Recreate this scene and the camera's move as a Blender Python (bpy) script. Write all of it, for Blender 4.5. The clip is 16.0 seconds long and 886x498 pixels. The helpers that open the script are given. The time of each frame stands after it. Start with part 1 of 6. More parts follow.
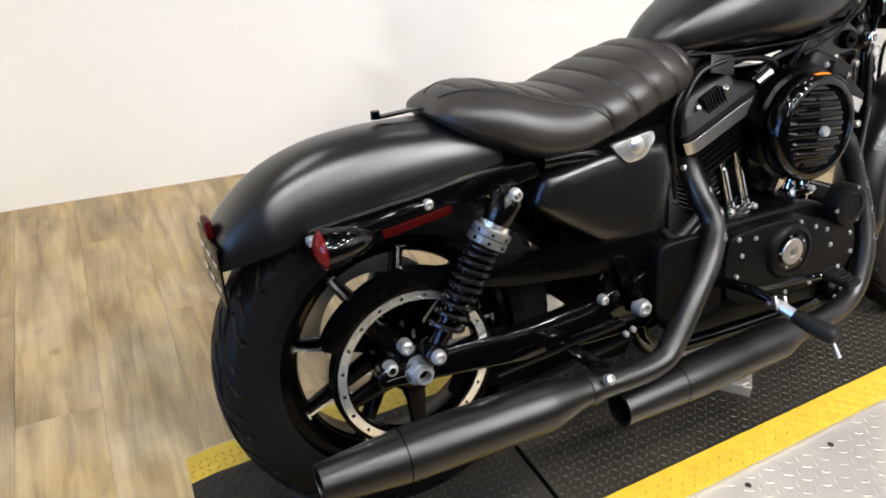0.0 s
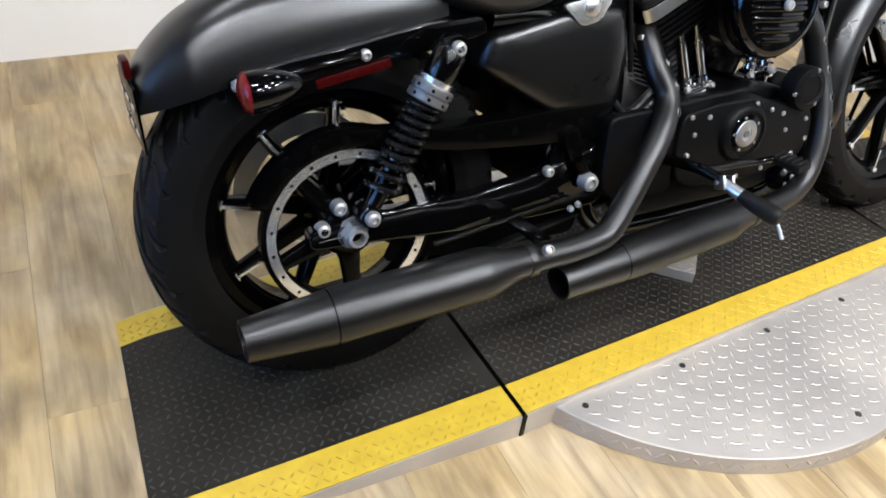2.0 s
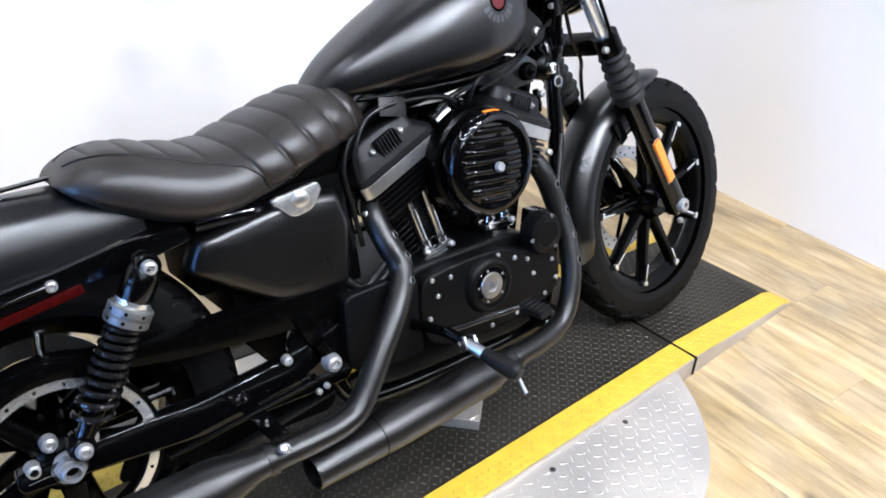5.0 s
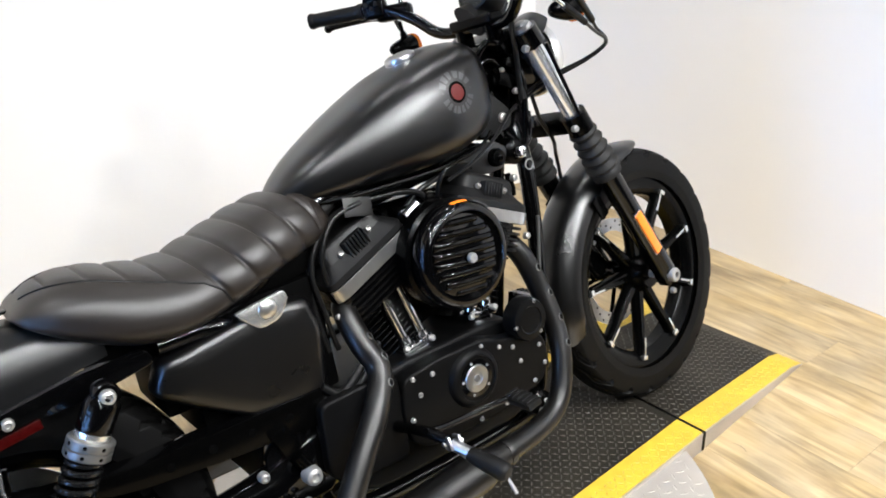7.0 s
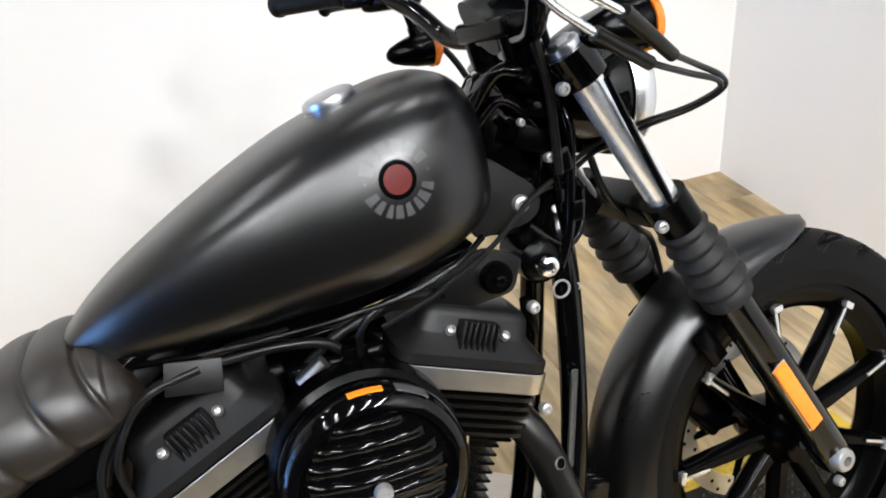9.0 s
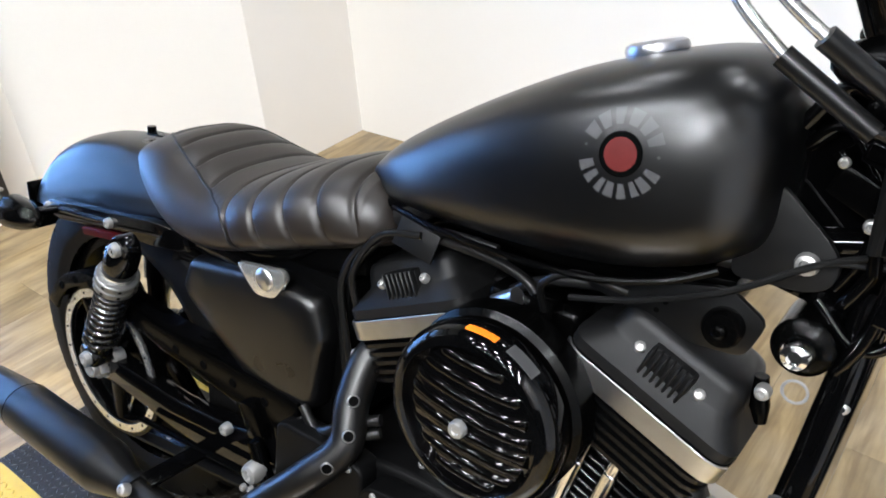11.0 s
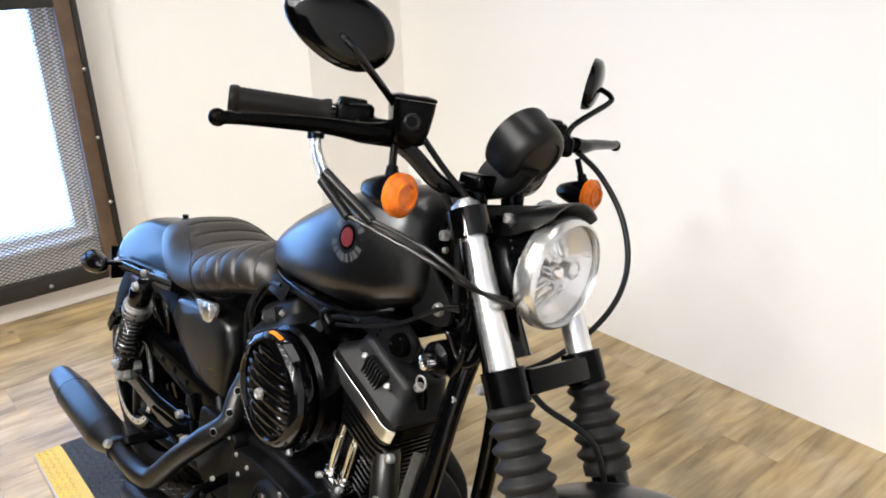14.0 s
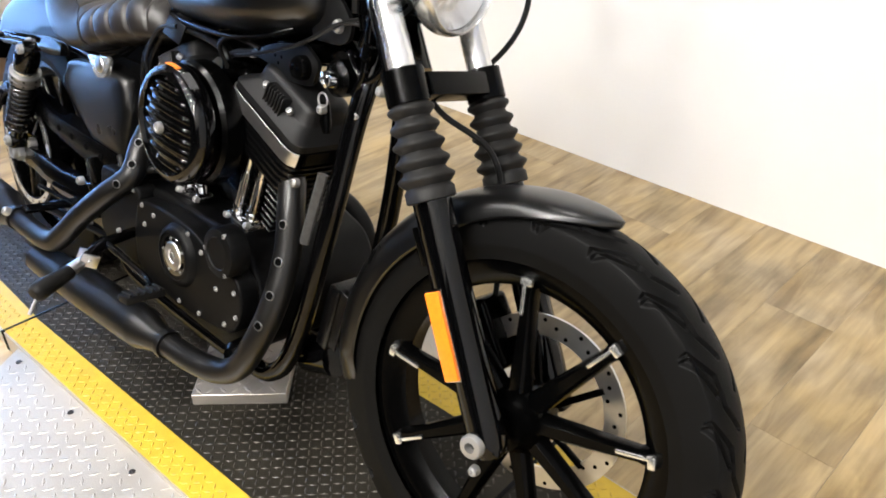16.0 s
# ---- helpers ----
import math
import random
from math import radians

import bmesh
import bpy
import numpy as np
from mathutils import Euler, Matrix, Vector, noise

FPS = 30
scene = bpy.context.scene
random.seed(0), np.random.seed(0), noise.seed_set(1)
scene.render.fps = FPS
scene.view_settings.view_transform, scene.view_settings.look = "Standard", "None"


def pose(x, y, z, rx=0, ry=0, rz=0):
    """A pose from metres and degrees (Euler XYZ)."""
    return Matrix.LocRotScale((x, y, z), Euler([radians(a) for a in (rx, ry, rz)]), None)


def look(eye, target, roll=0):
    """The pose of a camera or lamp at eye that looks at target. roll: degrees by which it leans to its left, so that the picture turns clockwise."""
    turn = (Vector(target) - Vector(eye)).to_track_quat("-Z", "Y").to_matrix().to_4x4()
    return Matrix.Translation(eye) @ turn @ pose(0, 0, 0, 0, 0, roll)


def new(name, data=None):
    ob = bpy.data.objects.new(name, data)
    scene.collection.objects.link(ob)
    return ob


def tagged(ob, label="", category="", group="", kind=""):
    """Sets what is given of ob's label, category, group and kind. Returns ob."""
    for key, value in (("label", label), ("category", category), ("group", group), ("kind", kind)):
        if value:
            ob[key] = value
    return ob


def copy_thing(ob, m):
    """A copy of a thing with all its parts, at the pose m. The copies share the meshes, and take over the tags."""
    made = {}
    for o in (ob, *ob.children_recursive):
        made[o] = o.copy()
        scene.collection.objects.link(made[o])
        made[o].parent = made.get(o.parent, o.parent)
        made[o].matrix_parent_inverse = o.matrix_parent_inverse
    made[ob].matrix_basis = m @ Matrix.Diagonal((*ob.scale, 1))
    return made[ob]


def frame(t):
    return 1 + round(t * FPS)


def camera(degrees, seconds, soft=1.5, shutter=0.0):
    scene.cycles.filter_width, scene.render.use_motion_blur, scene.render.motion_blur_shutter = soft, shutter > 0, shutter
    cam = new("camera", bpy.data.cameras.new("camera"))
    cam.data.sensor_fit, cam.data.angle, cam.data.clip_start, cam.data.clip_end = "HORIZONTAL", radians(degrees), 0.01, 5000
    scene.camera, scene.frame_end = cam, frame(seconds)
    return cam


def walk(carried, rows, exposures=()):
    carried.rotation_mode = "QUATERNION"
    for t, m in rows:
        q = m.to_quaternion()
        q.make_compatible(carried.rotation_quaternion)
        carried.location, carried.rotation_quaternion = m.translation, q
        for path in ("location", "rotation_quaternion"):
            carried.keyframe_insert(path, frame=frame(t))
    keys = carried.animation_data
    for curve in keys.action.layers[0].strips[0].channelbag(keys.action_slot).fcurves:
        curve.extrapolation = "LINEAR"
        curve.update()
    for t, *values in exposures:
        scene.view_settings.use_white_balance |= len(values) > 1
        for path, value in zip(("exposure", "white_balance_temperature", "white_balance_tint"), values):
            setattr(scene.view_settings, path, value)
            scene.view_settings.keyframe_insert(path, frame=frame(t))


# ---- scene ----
cam = camera(59.3, 16.0, soft=1.8)
PATH = [
    (0, (-0.423, -1.095, 1.248), (0.328, 0.441, 0.21), 2.0),
    (0.5, (-0.408, -1.101, 1.193), (0.306, 0.364, 0.034), 3.8),
    (1, (-0.398, -1.103, 1.171), (0.301, 0.331, -0.036), 4.6),
    (1.5, (-0.399, -1.113, 1.149), (0.289, 0.292, -0.096), 5.7),
    (2, (-0.373, -1.115, 1.158), (0.407, 0.258, -0.07), 6.3),
    (2.5, (-0.35, -1.128, 1.178), (0.564, 0.182, -0.026), 5.9),
    (3, (-0.328, -1.14, 1.197), (0.642, 0.169, 0.037), 5.3),
    (3.5, (-0.248, -1.148, 1.21), (0.677, 0.177, 0.032), 5.7),
    (4, (-0.163, -1.152, 1.238), (0.766, 0.205, 0.099), 3.1),
    (4.5, (-0.116, -1.167, 1.265), (0.897, 0.176, 0.183), 2.7),
    (4.7, (-0.099, -1.175, 1.278), (0.947, 0.175, 0.237), 3.4),
    (6.8, (-0.036, -1.196, 1.322), (1.094, 0.225, 0.483), -2.5),
    (7, (0.017, -1.191, 1.319), (1.087, 0.278, 0.484), -2.6),
    (7.5, (0.166, -1.185, 1.363), (1.168, 0.349, 0.56), 0.2),
    (8, (0.328, -0.977, 1.319), (1.203, 0.614, 0.481), -0.9),
    (8.2, (0.416, -0.898, 1.311), (1.316, 0.62, 0.369), -3.5),
    (10.3, (1.094, -0.674, 1.3), (0.693, 1.006, 0.292), -4.7),
    (10.5, (1.118, -0.691, 1.304), (0.624, 0.958, 0.285), -4.5),
    (11, (1.214, -0.599, 1.278), (0.126, 0.696, 0.211), -4.2),
    (11.5, (1.282, -0.59, 1.288), (-0.049, 0.547, 0.319), -4.4),
    (12, (1.439, -0.673, 1.297), (0.056, 0.468, 0.412), -5.9),
    (12.5, (1.631, -0.695, 1.351), (0.196, 0.41, 0.503), -4.8),
    (13, (1.792, -0.593, 1.369), (0.225, 0.388, 0.607), -2.3),
    (13.5, (1.914, -0.557, 1.39), (0.348, 0.458, 0.671), -2.4),
    (14, (1.958, -0.628, 1.398), (0.503, 0.538, 0.675), -2.2),
    (14.5, (1.986, -0.66, 1.373), (0.608, 0.545, 0.567), -2.8),
    (15, (2.014, -0.678, 1.315), (0.703, 0.531, 0.409), -2.9),
    (15.5, (2.038, -0.682, 1.269), (0.776, 0.519, 0.288), -1.5),
    (16, (2.053, -0.686, 1.214), (0.856, 0.517, 0.156), -0.1),
]
# stops, kelvin and tint as the clip's own camera drifts
TONE = [(0.0, -0.03, 6200, 10), (1.5, -0.2, 5960, 10), (3.0, -0.03, 5600, 11), (4.5, 0.12, 5470, 12), (7.5, 0.0, 6080, 9), (8.0, -0.04, 6080, 9), (11.0, 0.04, 5870, 9), (13.5, -0.03, 6330, 10), (15.0, 0.02, 6330, 10), (16.0, 0.1, 6400, 10)]
walk(cam, [(t, look(eye, target, roll)) for t, eye, target, roll in PATH], TONE)

# ---- world and lights ----
world = bpy.data.worlds.new("world")
scene.world = world
world.use_nodes = True
wn = world.node_tree.nodes
sky = wn.new("ShaderNodeTexSky")
sky.sky_type, sky.sun_disc, sky.sun_elevation, sky.sun_rotation = "NISHITA", False, radians(35), radians(250)
wn["Background"].inputs["Strength"].default_value = 0.12
world.node_tree.links.new(sky.outputs[0], wn["Background"].inputs["Color"])


def area_lamp(name, m, sx, sy, watts, colour, spread=180):
    d = bpy.data.lights.new(name, "AREA")
    d.shape, d.size, d.size_y, d.energy, d.color, d.spread = "RECTANGLE", sx, sy, watts, colour, radians(spread)
    ob = new(name, d)
    ob.matrix_basis = m
    return ob


CEIL, FAR = 3.1, -6.0
# rows of small ceiling spotlights, tilted towards the bike: y, tilt, watts
ROWS = [(-1.3, 4, 9.5), (-2.2, 18, 14), (-3.2, 30, 14), (-4.4, 42, 8)]
LAMPS = [(x, y, tilt, watts * ((1.9 if x < 0 else 1.4 if x < 0.5 else 1.0) if y > -2 else more if y > -3 else (0.85 if x > 2 else 0.5) * more)) for x, more in ((-0.55, 0.5), (0.1, 0.5), (0.75, 0.7), (1.4, 1.6), (2.05, 2.4)) for y, tilt, watts in ROWS] + [(1.4, 0.4, 0, 3.6), (2.1, 0.4, 0, 2.2), (-0.6, 0.3, 0, 6), (-0.35, 0.85, 0, 4.5), (0.9, 0.95, 0, 2)]
for lx, ly, tilt, watts in LAMPS:
    area_lamp("ceiling_lamp_light", pose(lx, ly, CEIL - 0.08, tilt) @ pose(0, 0, -0.062), 0.11, 0.11, watts, (1.0, 0.965, 0.91), 130)
area_lamp("window_daylight", pose(-1.75, -0.45, 0.95, 0, -90, 0), 1.6, 1.3, 34, (0.17, 0.44, 1.0), 120)


# ---- materials ----
def material(name, colour, rough, metal=0.0, noise_scale=0.0, amount=0.0, bump=0.0, bump_scale=200.0, spec=0.5, coat=0.0, spread=0.0, second=None, coords="Object"):
    """A principled material: colour varied by a coarse and a fine noise, fine relief, and a little variation from piece to piece."""
    m = bpy.data.materials.new(name)
    m.use_nodes = True
    nt = m.node_tree
    b = nt.nodes["Principled BSDF"]
    b.inputs["Base Color"].default_value = (*colour, 1)
    b.inputs["Roughness"].default_value = rough
    b.inputs["Metallic"].default_value = metal
    b.inputs["Specular IOR Level"].default_value = spec
    b.inputs["Coat Weight"].default_value = coat
    b.inputs["Coat Roughness"].default_value = 0.04
    tc = nt.nodes.new("ShaderNodeTexCoord")
    if noise_scale:
        n1 = nt.nodes.new("ShaderNodeTexNoise")
        n1.inputs["Scale"].default_value, n1.inputs["Detail"].default_value = noise_scale, 6
        nt.links.new(tc.outputs[coords], n1.inputs["Vector"])
        mix = nt.nodes.new("ShaderNodeMix")
        mix.data_type = "RGBA"
        mix.inputs["A"].default_value = (*[c * (1 - amount) for c in colour], 1)
        mix.inputs["B"].default_value = (*(second or [min(1, c * (1 + amount)) for c in colour]), 1)
        nt.links.new(n1.outputs["Fac"], mix.inputs["Factor"])
        last = mix.outputs["Result"]
        if spread:
            oi = nt.nodes.new("ShaderNodeObjectInfo")
            hs = nt.nodes.new("ShaderNodeHueSaturation")
            mr = nt.nodes.new("ShaderNodeMapRange")
            mr.inputs["To Min"].default_value, mr.inputs["To Max"].default_value = 1 - spread, 1 + spread
            nt.links.new(oi.outputs["Random"], mr.inputs["Value"])
            nt.links.new(mr.outputs["Result"], hs.inputs["Value"])
            nt.links.new(last, hs.inputs["Color"])
            last = hs.outputs["Color"]
        nt.links.new(last, b.inputs["Base Color"])
        mr2 = nt.nodes.new("ShaderNodeMapRange")
        mr2.inputs["To Min"].default_value, mr2.inputs["To Max"].default_value = rough * 0.85, min(1, rough * 1.15)
        nt.links.new(n1.outputs["Fac"], mr2.inputs["Value"])
        nt.links.new(mr2.outputs["Result"], b.inputs["Roughness"])
    if bump:
        n2 = nt.nodes.new("ShaderNodeTexNoise")
        n2.inputs["Scale"].default_value, n2.inputs["Detail"].default_value = bump_scale, 4
        nt.links.new(tc.outputs[coords], n2.inputs["Vector"])
        bp = nt.nodes.new("ShaderNodeBump")
        bp.inputs["Strength"].default_value, bp.inputs["Distance"].default_value = bump, 0.002
        nt.links.new(n2.outputs["Fac"], bp.inputs["Height"])
        nt.links.new(bp.outputs["Normal"], b.inputs["Normal"])
    return m


M_denim = material("satin_black_paint", (0.0009, 0.0009, 0.0010), 0.29, 0.0, 9, 0.12, 0.0, 900, spec=0.60)
M_gloss = material("gloss_black_paint", (0.001, 0.001, 0.0011), 0.05, 0.0, 12, 0.2, 0.0, spec=0.3)
M_wrinkle = material("wrinkle_black_engine_paint", (0.0020, 0.0020, 0.0021), 0.42, 0.0, 20, 0.25, 0.12, 1100, spec=0.09)
M_rocker = material("textured_black_rocker_paint", (0.0036, 0.0036, 0.0037), 0.44, 0.0, 20, 0.25, 0.16, 1100, spec=0.24)
M_black = material("semi_gloss_black", (0.0007, 0.0007, 0.0007), 0.19, 0.0, 15, 0.2, 0.05, 500, spec=0.08)
M_fins = material("black_cylinder_fins", (0.0014, 0.0014, 0.0015), 0.26, 0.0, 20, 0.2, 0.1, 700, spec=0.30)
M_pipe = material("flat_black_exhaust", (0.0026, 0.0024, 0.0022), 0.34, 0.0, 14, 0.15, 0.0, 800, spec=0.42)
M_chrome = material("chrome", (0.82, 0.82, 0.83), 0.11, 1.0, 10, 0.05)
M_alu = material("brushed_aluminium", (0.62, 0.62, 0.61), 0.3, 1.0, 60, 0.12, 0.06, 900)
M_tube = material("hard_chrome_fork_tube", (0.84, 0.84, 0.83), 0.24, 0.8, 30, 0.06, 0.05, 300)
M_cap = material("satin_chrome", (0.5, 0.5, 0.52), 0.3, 1.0, 30, 0.08)
M_spring = material("enamelled_spring_steel", (0.005, 0.005, 0.005), 0.14, 0.0, 20, 0.2, spec=0.35)
M_collar = material("grey_anodised_collar", (0.17, 0.17, 0.167), 0.42, 0.8, 40, 0.15)
M_machined = material("machined_silver", (0.72, 0.72, 0.70), 0.25, 0.9, 60, 0.1)
M_bolt = material("zinc_bolt", (0.36, 0.355, 0.345), 0.42, 0.75, 40, 0.15)
M_rubber = material("black_rubber", (0.0045, 0.0043, 0.0041), 0.5, 0.0, 15, 0.3, 0.08, 600, spec=0.14)
M_gaiter = material("grey_black_gaiter_rubber", (0.0105, 0.0100, 0.0096), 0.55, 0.0, 15, 0.3, 0.08, 600, spec=0.2)
M_tyre = material("tyre_rubber", (0.0030, 0.0029, 0.0028), 0.5, 0.0, 8, 0.35, 0.12, 500, spec=0.08)
M_leather = material("black_vinyl", (0.0072, 0.0048, 0.0032), 0.41, 0.0, 10, 0.25, 0.10, 420, spec=0.55)
M_bowl = material("lamp_reflector", (0.95, 0.95, 0.93), 0.22, 0.85, 60, 0.05, 0.5, 90)
M_shell = material("textured_black_plastic", (0.003, 0.003, 0.003), 0.36, 0.0, 15, 0.3, 0.1, 600, spec=0.25)
M_face = material("deep_gloss_black", (0.001, 0.001, 0.001), 0.06, 0.0, 12, 0.2, spec=0.14)
M_seam = material("black_piping", (0.003, 0.003, 0.003), 0.4, 0.0, 30, 0.2, spec=0.25)
M_cable = material("cable_sheath", (0.004, 0.004, 0.004), 0.31, 0.0, 30, 0.2, spec=0.25)
M_grey = material("grey_print", (0.05, 0.05, 0.052), 0.35, 0.0, 80, 0.15, spec=0.5)
M_redprint = material("red_print", (0.075, 0.007, 0.006), 0.5, 0.0, 80, 0.15, spec=0.2)
# near-black; in holes and gaps the shade is put into this colour
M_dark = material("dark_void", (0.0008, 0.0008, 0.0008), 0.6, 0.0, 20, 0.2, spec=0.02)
M_subfloor = material("dark_brown_subfloor", (0.09, 0.066, 0.04), 0.6, 0.0, 5, 0.2)
M_farfloor = material("dark_carpet", (0.012, 0.012, 0.012), 0.9, 0.0, 30, 0.3, 0.3, 300, spec=0.1)
M_farwall = material("charcoal_wall_paint", (0.02, 0.02, 0.021), 0.6, 0.0, 1.3, 0.05, 0.12, 260, spec=0.2)
M_wall = material("white_wall_paint", (0.83, 0.80, 0.755), 0.55, 0.0, 1.3, 0.03, 0.12, 260)
M_ceiling = material("dark_ceiling_paint", (0.05, 0.05, 0.05), 0.7, 0.0, 2, 0.03, 0.1, 200)
M_steel = material("diamond_plate_steel", (0.37, 0.35, 0.325), 0.44, 0.6, 5, 0.30, 0.12, 300, second=(0.62, 0.56, 0.48))
M_platblack = material("black_painted_plate", (0.0030, 0.0029, 0.0027), 0.44, 0.1, 5, 0.8, 0.3, 350, spec=0.11, second=(0.038, 0.033, 0.025))
# lugs lighter than the plate: wear, plus their highlights put into the colour
M_platlug = material("worn_plate_lugs", (0.020, 0.019, 0.0175), 0.36, 0.3, 14, 0.75, 0.1, 500, spec=0.35, second=(0.066, 0.058, 0.045))
M_yellowlug = material("dirty_yellow_lugs", (0.42, 0.275, 0.02), 0.45, 0.0, 12, 0.6, 0.15, 300, second=(0.60, 0.41, 0.03))
M_yellow = material("yellow_safety_paint", (0.52, 0.34, 0.017), 0.48, 0.0, 30, 0.32, 0.15, 300, second=(0.60, 0.41, 0.028))
M_gatewood = material("dark_stained_wood", (0.10, 0.062, 0.036), 0.55, 0.0, 22, 0.5, 0.2, 200)
M_gatesteel = material("dark_gate_steel", (0.03, 0.028, 0.027), 0.45, 0.5, 20, 0.3, 0.1, 300)
M_windowwood = material("brown_window_frame", (0.27, 0.145, 0.085), 0.5, 0.0, 15, 0.3, 0.1, 200)
M_lampbody = material("lamp_housing", (0.8, 0.8, 0.8), 0.5, 0.0, 20, 0.05)
M_red = material("red_lens", (0.11, 0.002, 0.002), 0.16, 0.0, 60, 0.35, spec=0.3)
M_redflat = material("red_reflector", (0.026, 0.0008, 0.0008), 0.35, 0.0, 150, 0.6, spec=0.06)
M_orange = material("orange_lens", (0.42, 0.045, 0.001), 0.15, 0.0, 70, 0.5, 1.0, 160, spec=0.5, coat=0.2, second=(0.95, 0.22, 0.004))
M_orangeflat = material("orange_reflector", (0.78, 0.19, 0.010), 0.3, 0.0, 150, 0.2)
M_label = material("silver_label", (0.05, 0.05, 0.05), 0.45, 0.2, 90, 0.45, spec=0.3)


def plank_material():
    m = material("oak_vinyl_plank", (0.42, 0.32, 0.2), 0.42, 0.0, 3.0, 0.16, 0.06, 300, spread=0.09)
    nt = m.node_tree
    b = nt.nodes["Principled BSDF"]
    tc = nt.nodes.new("ShaderNodeTexCoord")
    oi = nt.nodes.new("ShaderNodeObjectInfo")
    off = nt.nodes.new("ShaderNodeVectorMath")
    off.operation = "MULTIPLY_ADD"
    off.inputs[1].default_value = (31, 17, 5)
    comb = nt.nodes.new("ShaderNodeCombineXYZ")
    for k in range(3):
        nt.links.new(oi.outputs["Random"], comb.inputs[k])
    nt.links.new(comb.outputs[0], off.inputs[0])
    nt.links.new(tc.outputs["Object"], off.inputs[2])
    mp = nt.nodes.new("ShaderNodeMapping")
    mp.inputs["Scale"].default_value = (9, 1.5, 1)
    nt.links.new(off.outputs[0], mp.inputs["Vector"])
    grain = nt.nodes.new("ShaderNodeTexNoise")
    grain.inputs["Scale"].default_value, grain.inputs["Detail"].default_value, grain.inputs["Distortion"].default_value = 2.0, 10, 0.9
    nt.links.new(mp.outputs[0], grain.inputs["Vector"])
    ramp = nt.nodes.new("ShaderNodeValToRGB")
    ramp.color_ramp.elements[0].position, ramp.color_ramp.elements[0].color = 0.26, (0.185, 0.128, 0.064, 1)
    ramp.color_ramp.elements[1].position, ramp.color_ramp.elements[1].color = 0.60, (0.395, 0.298, 0.166, 1)
    nt.links.new(grain.outputs["Fac"], ramp.inputs["Fac"])
    fine = nt.nodes.new("ShaderNodeTexNoise")
    mp2 = nt.nodes.new("ShaderNodeMapping")
    mp2.inputs["Scale"].default_value = (60, 3.4, 1)
    fine.inputs["Scale"].default_value, fine.inputs["Detail"].default_value = 1.6, 6
    nt.links.new(off.outputs[0], mp2.inputs["Vector"])
    nt.links.new(mp2.outputs[0], fine.inputs["Vector"])
    streak = nt.nodes.new("ShaderNodeMapRange")
    streak.inputs["From Min"].default_value, streak.inputs["From Max"].default_value = 0.32, 0.60
    streak.inputs["To Min"].default_value, streak.inputs["To Max"].default_value = 0.86, 1.05
    nt.links.new(fine.outputs["Fac"], streak.inputs["Value"])
    tone = nt.nodes.new("ShaderNodeTexNoise")
    tone.inputs["Scale"].default_value, tone.inputs["Detail"].default_value = 5.0, 4
    nt.links.new(off.outputs[0], tone.inputs["Vector"])
    sat = nt.nodes.new("ShaderNodeMapRange")
    sat.inputs["From Min"].default_value, sat.inputs["From Max"].default_value = 0.35, 0.65
    sat.inputs["To Min"].default_value, sat.inputs["To Max"].default_value = 0.94, 1.15
    nt.links.new(tone.outputs["Fac"], sat.inputs["Value"])
    knots = nt.nodes.new("ShaderNodeTexNoise")
    knots.inputs["Scale"].default_value, knots.inputs["Detail"].default_value = 2.6, 5
    mp3 = nt.nodes.new("ShaderNodeMapping")
    mp3.inputs["Scale"].default_value = (2.6, 1.5, 1)
    nt.links.new(off.outputs[0], mp3.inputs["Vector"])
    nt.links.new(mp3.outputs[0], knots.inputs["Vector"])
    kr = nt.nodes.new("ShaderNodeMapRange")
    kr.inputs["From Min"].default_value, kr.inputs["From Max"].default_value = 0.30, 0.55
    kr.inputs["To Min"].default_value, kr.inputs["To Max"].default_value = 0.62, 1.08
    nt.links.new(knots.outputs["Fac"], kr.inputs["Value"])
    vary = nt.nodes.new("ShaderNodeMapRange")
    vary.inputs["To Min"].default_value, vary.inputs["To Max"].default_value = 0.94, 1.04
    nt.links.new(oi.outputs["Random"], vary.inputs["Value"])
    mul = nt.nodes.new("ShaderNodeMath")
    mul.operation = "MULTIPLY"
    nt.links.new(kr.outputs[0], mul.inputs[0])
    nt.links.new(vary.outputs[0], mul.inputs[1])
    spots = nt.nodes.new("ShaderNodeTexVoronoi")
    spots.inputs["Scale"].default_value = 3.4
    nt.links.new(off.outputs[0], spots.inputs["Vector"])
    sr = nt.nodes.new("ShaderNodeMapRange")
    sr.inputs["From Min"].default_value, sr.inputs["From Max"].default_value = 0.02, 0.075
    sr.inputs["To Min"].default_value, sr.inputs["To Max"].default_value = 0.45, 1.0
    nt.links.new(spots.outputs["Distance"], sr.inputs["Value"])
    mul3 = nt.nodes.new("ShaderNodeMath")
    mul3.operation = "MULTIPLY"
    nt.links.new(sr.outputs[0], mul3.inputs[0])
    nt.links.new(mul.outputs[0], mul3.inputs[1])
    mul = mul3
    mul2 = nt.nodes.new("ShaderNodeMath")
    mul2.operation = "MULTIPLY"
    nt.links.new(mul.outputs[0], mul2.inputs[0])
    nt.links.new(streak.outputs[0], mul2.inputs[1])
    hs = nt.nodes.new("ShaderNodeHueSaturation")
    nt.links.new(mul2.outputs[0], hs.inputs["Value"])
    nt.links.new(sat.outputs[0], hs.inputs["Saturation"])
    nt.links.new(ramp.outputs["Color"], hs.inputs["Color"])
    nt.links.new(hs.outputs["Color"], b.inputs["Base Color"])
    return m


M_plank = plank_material()


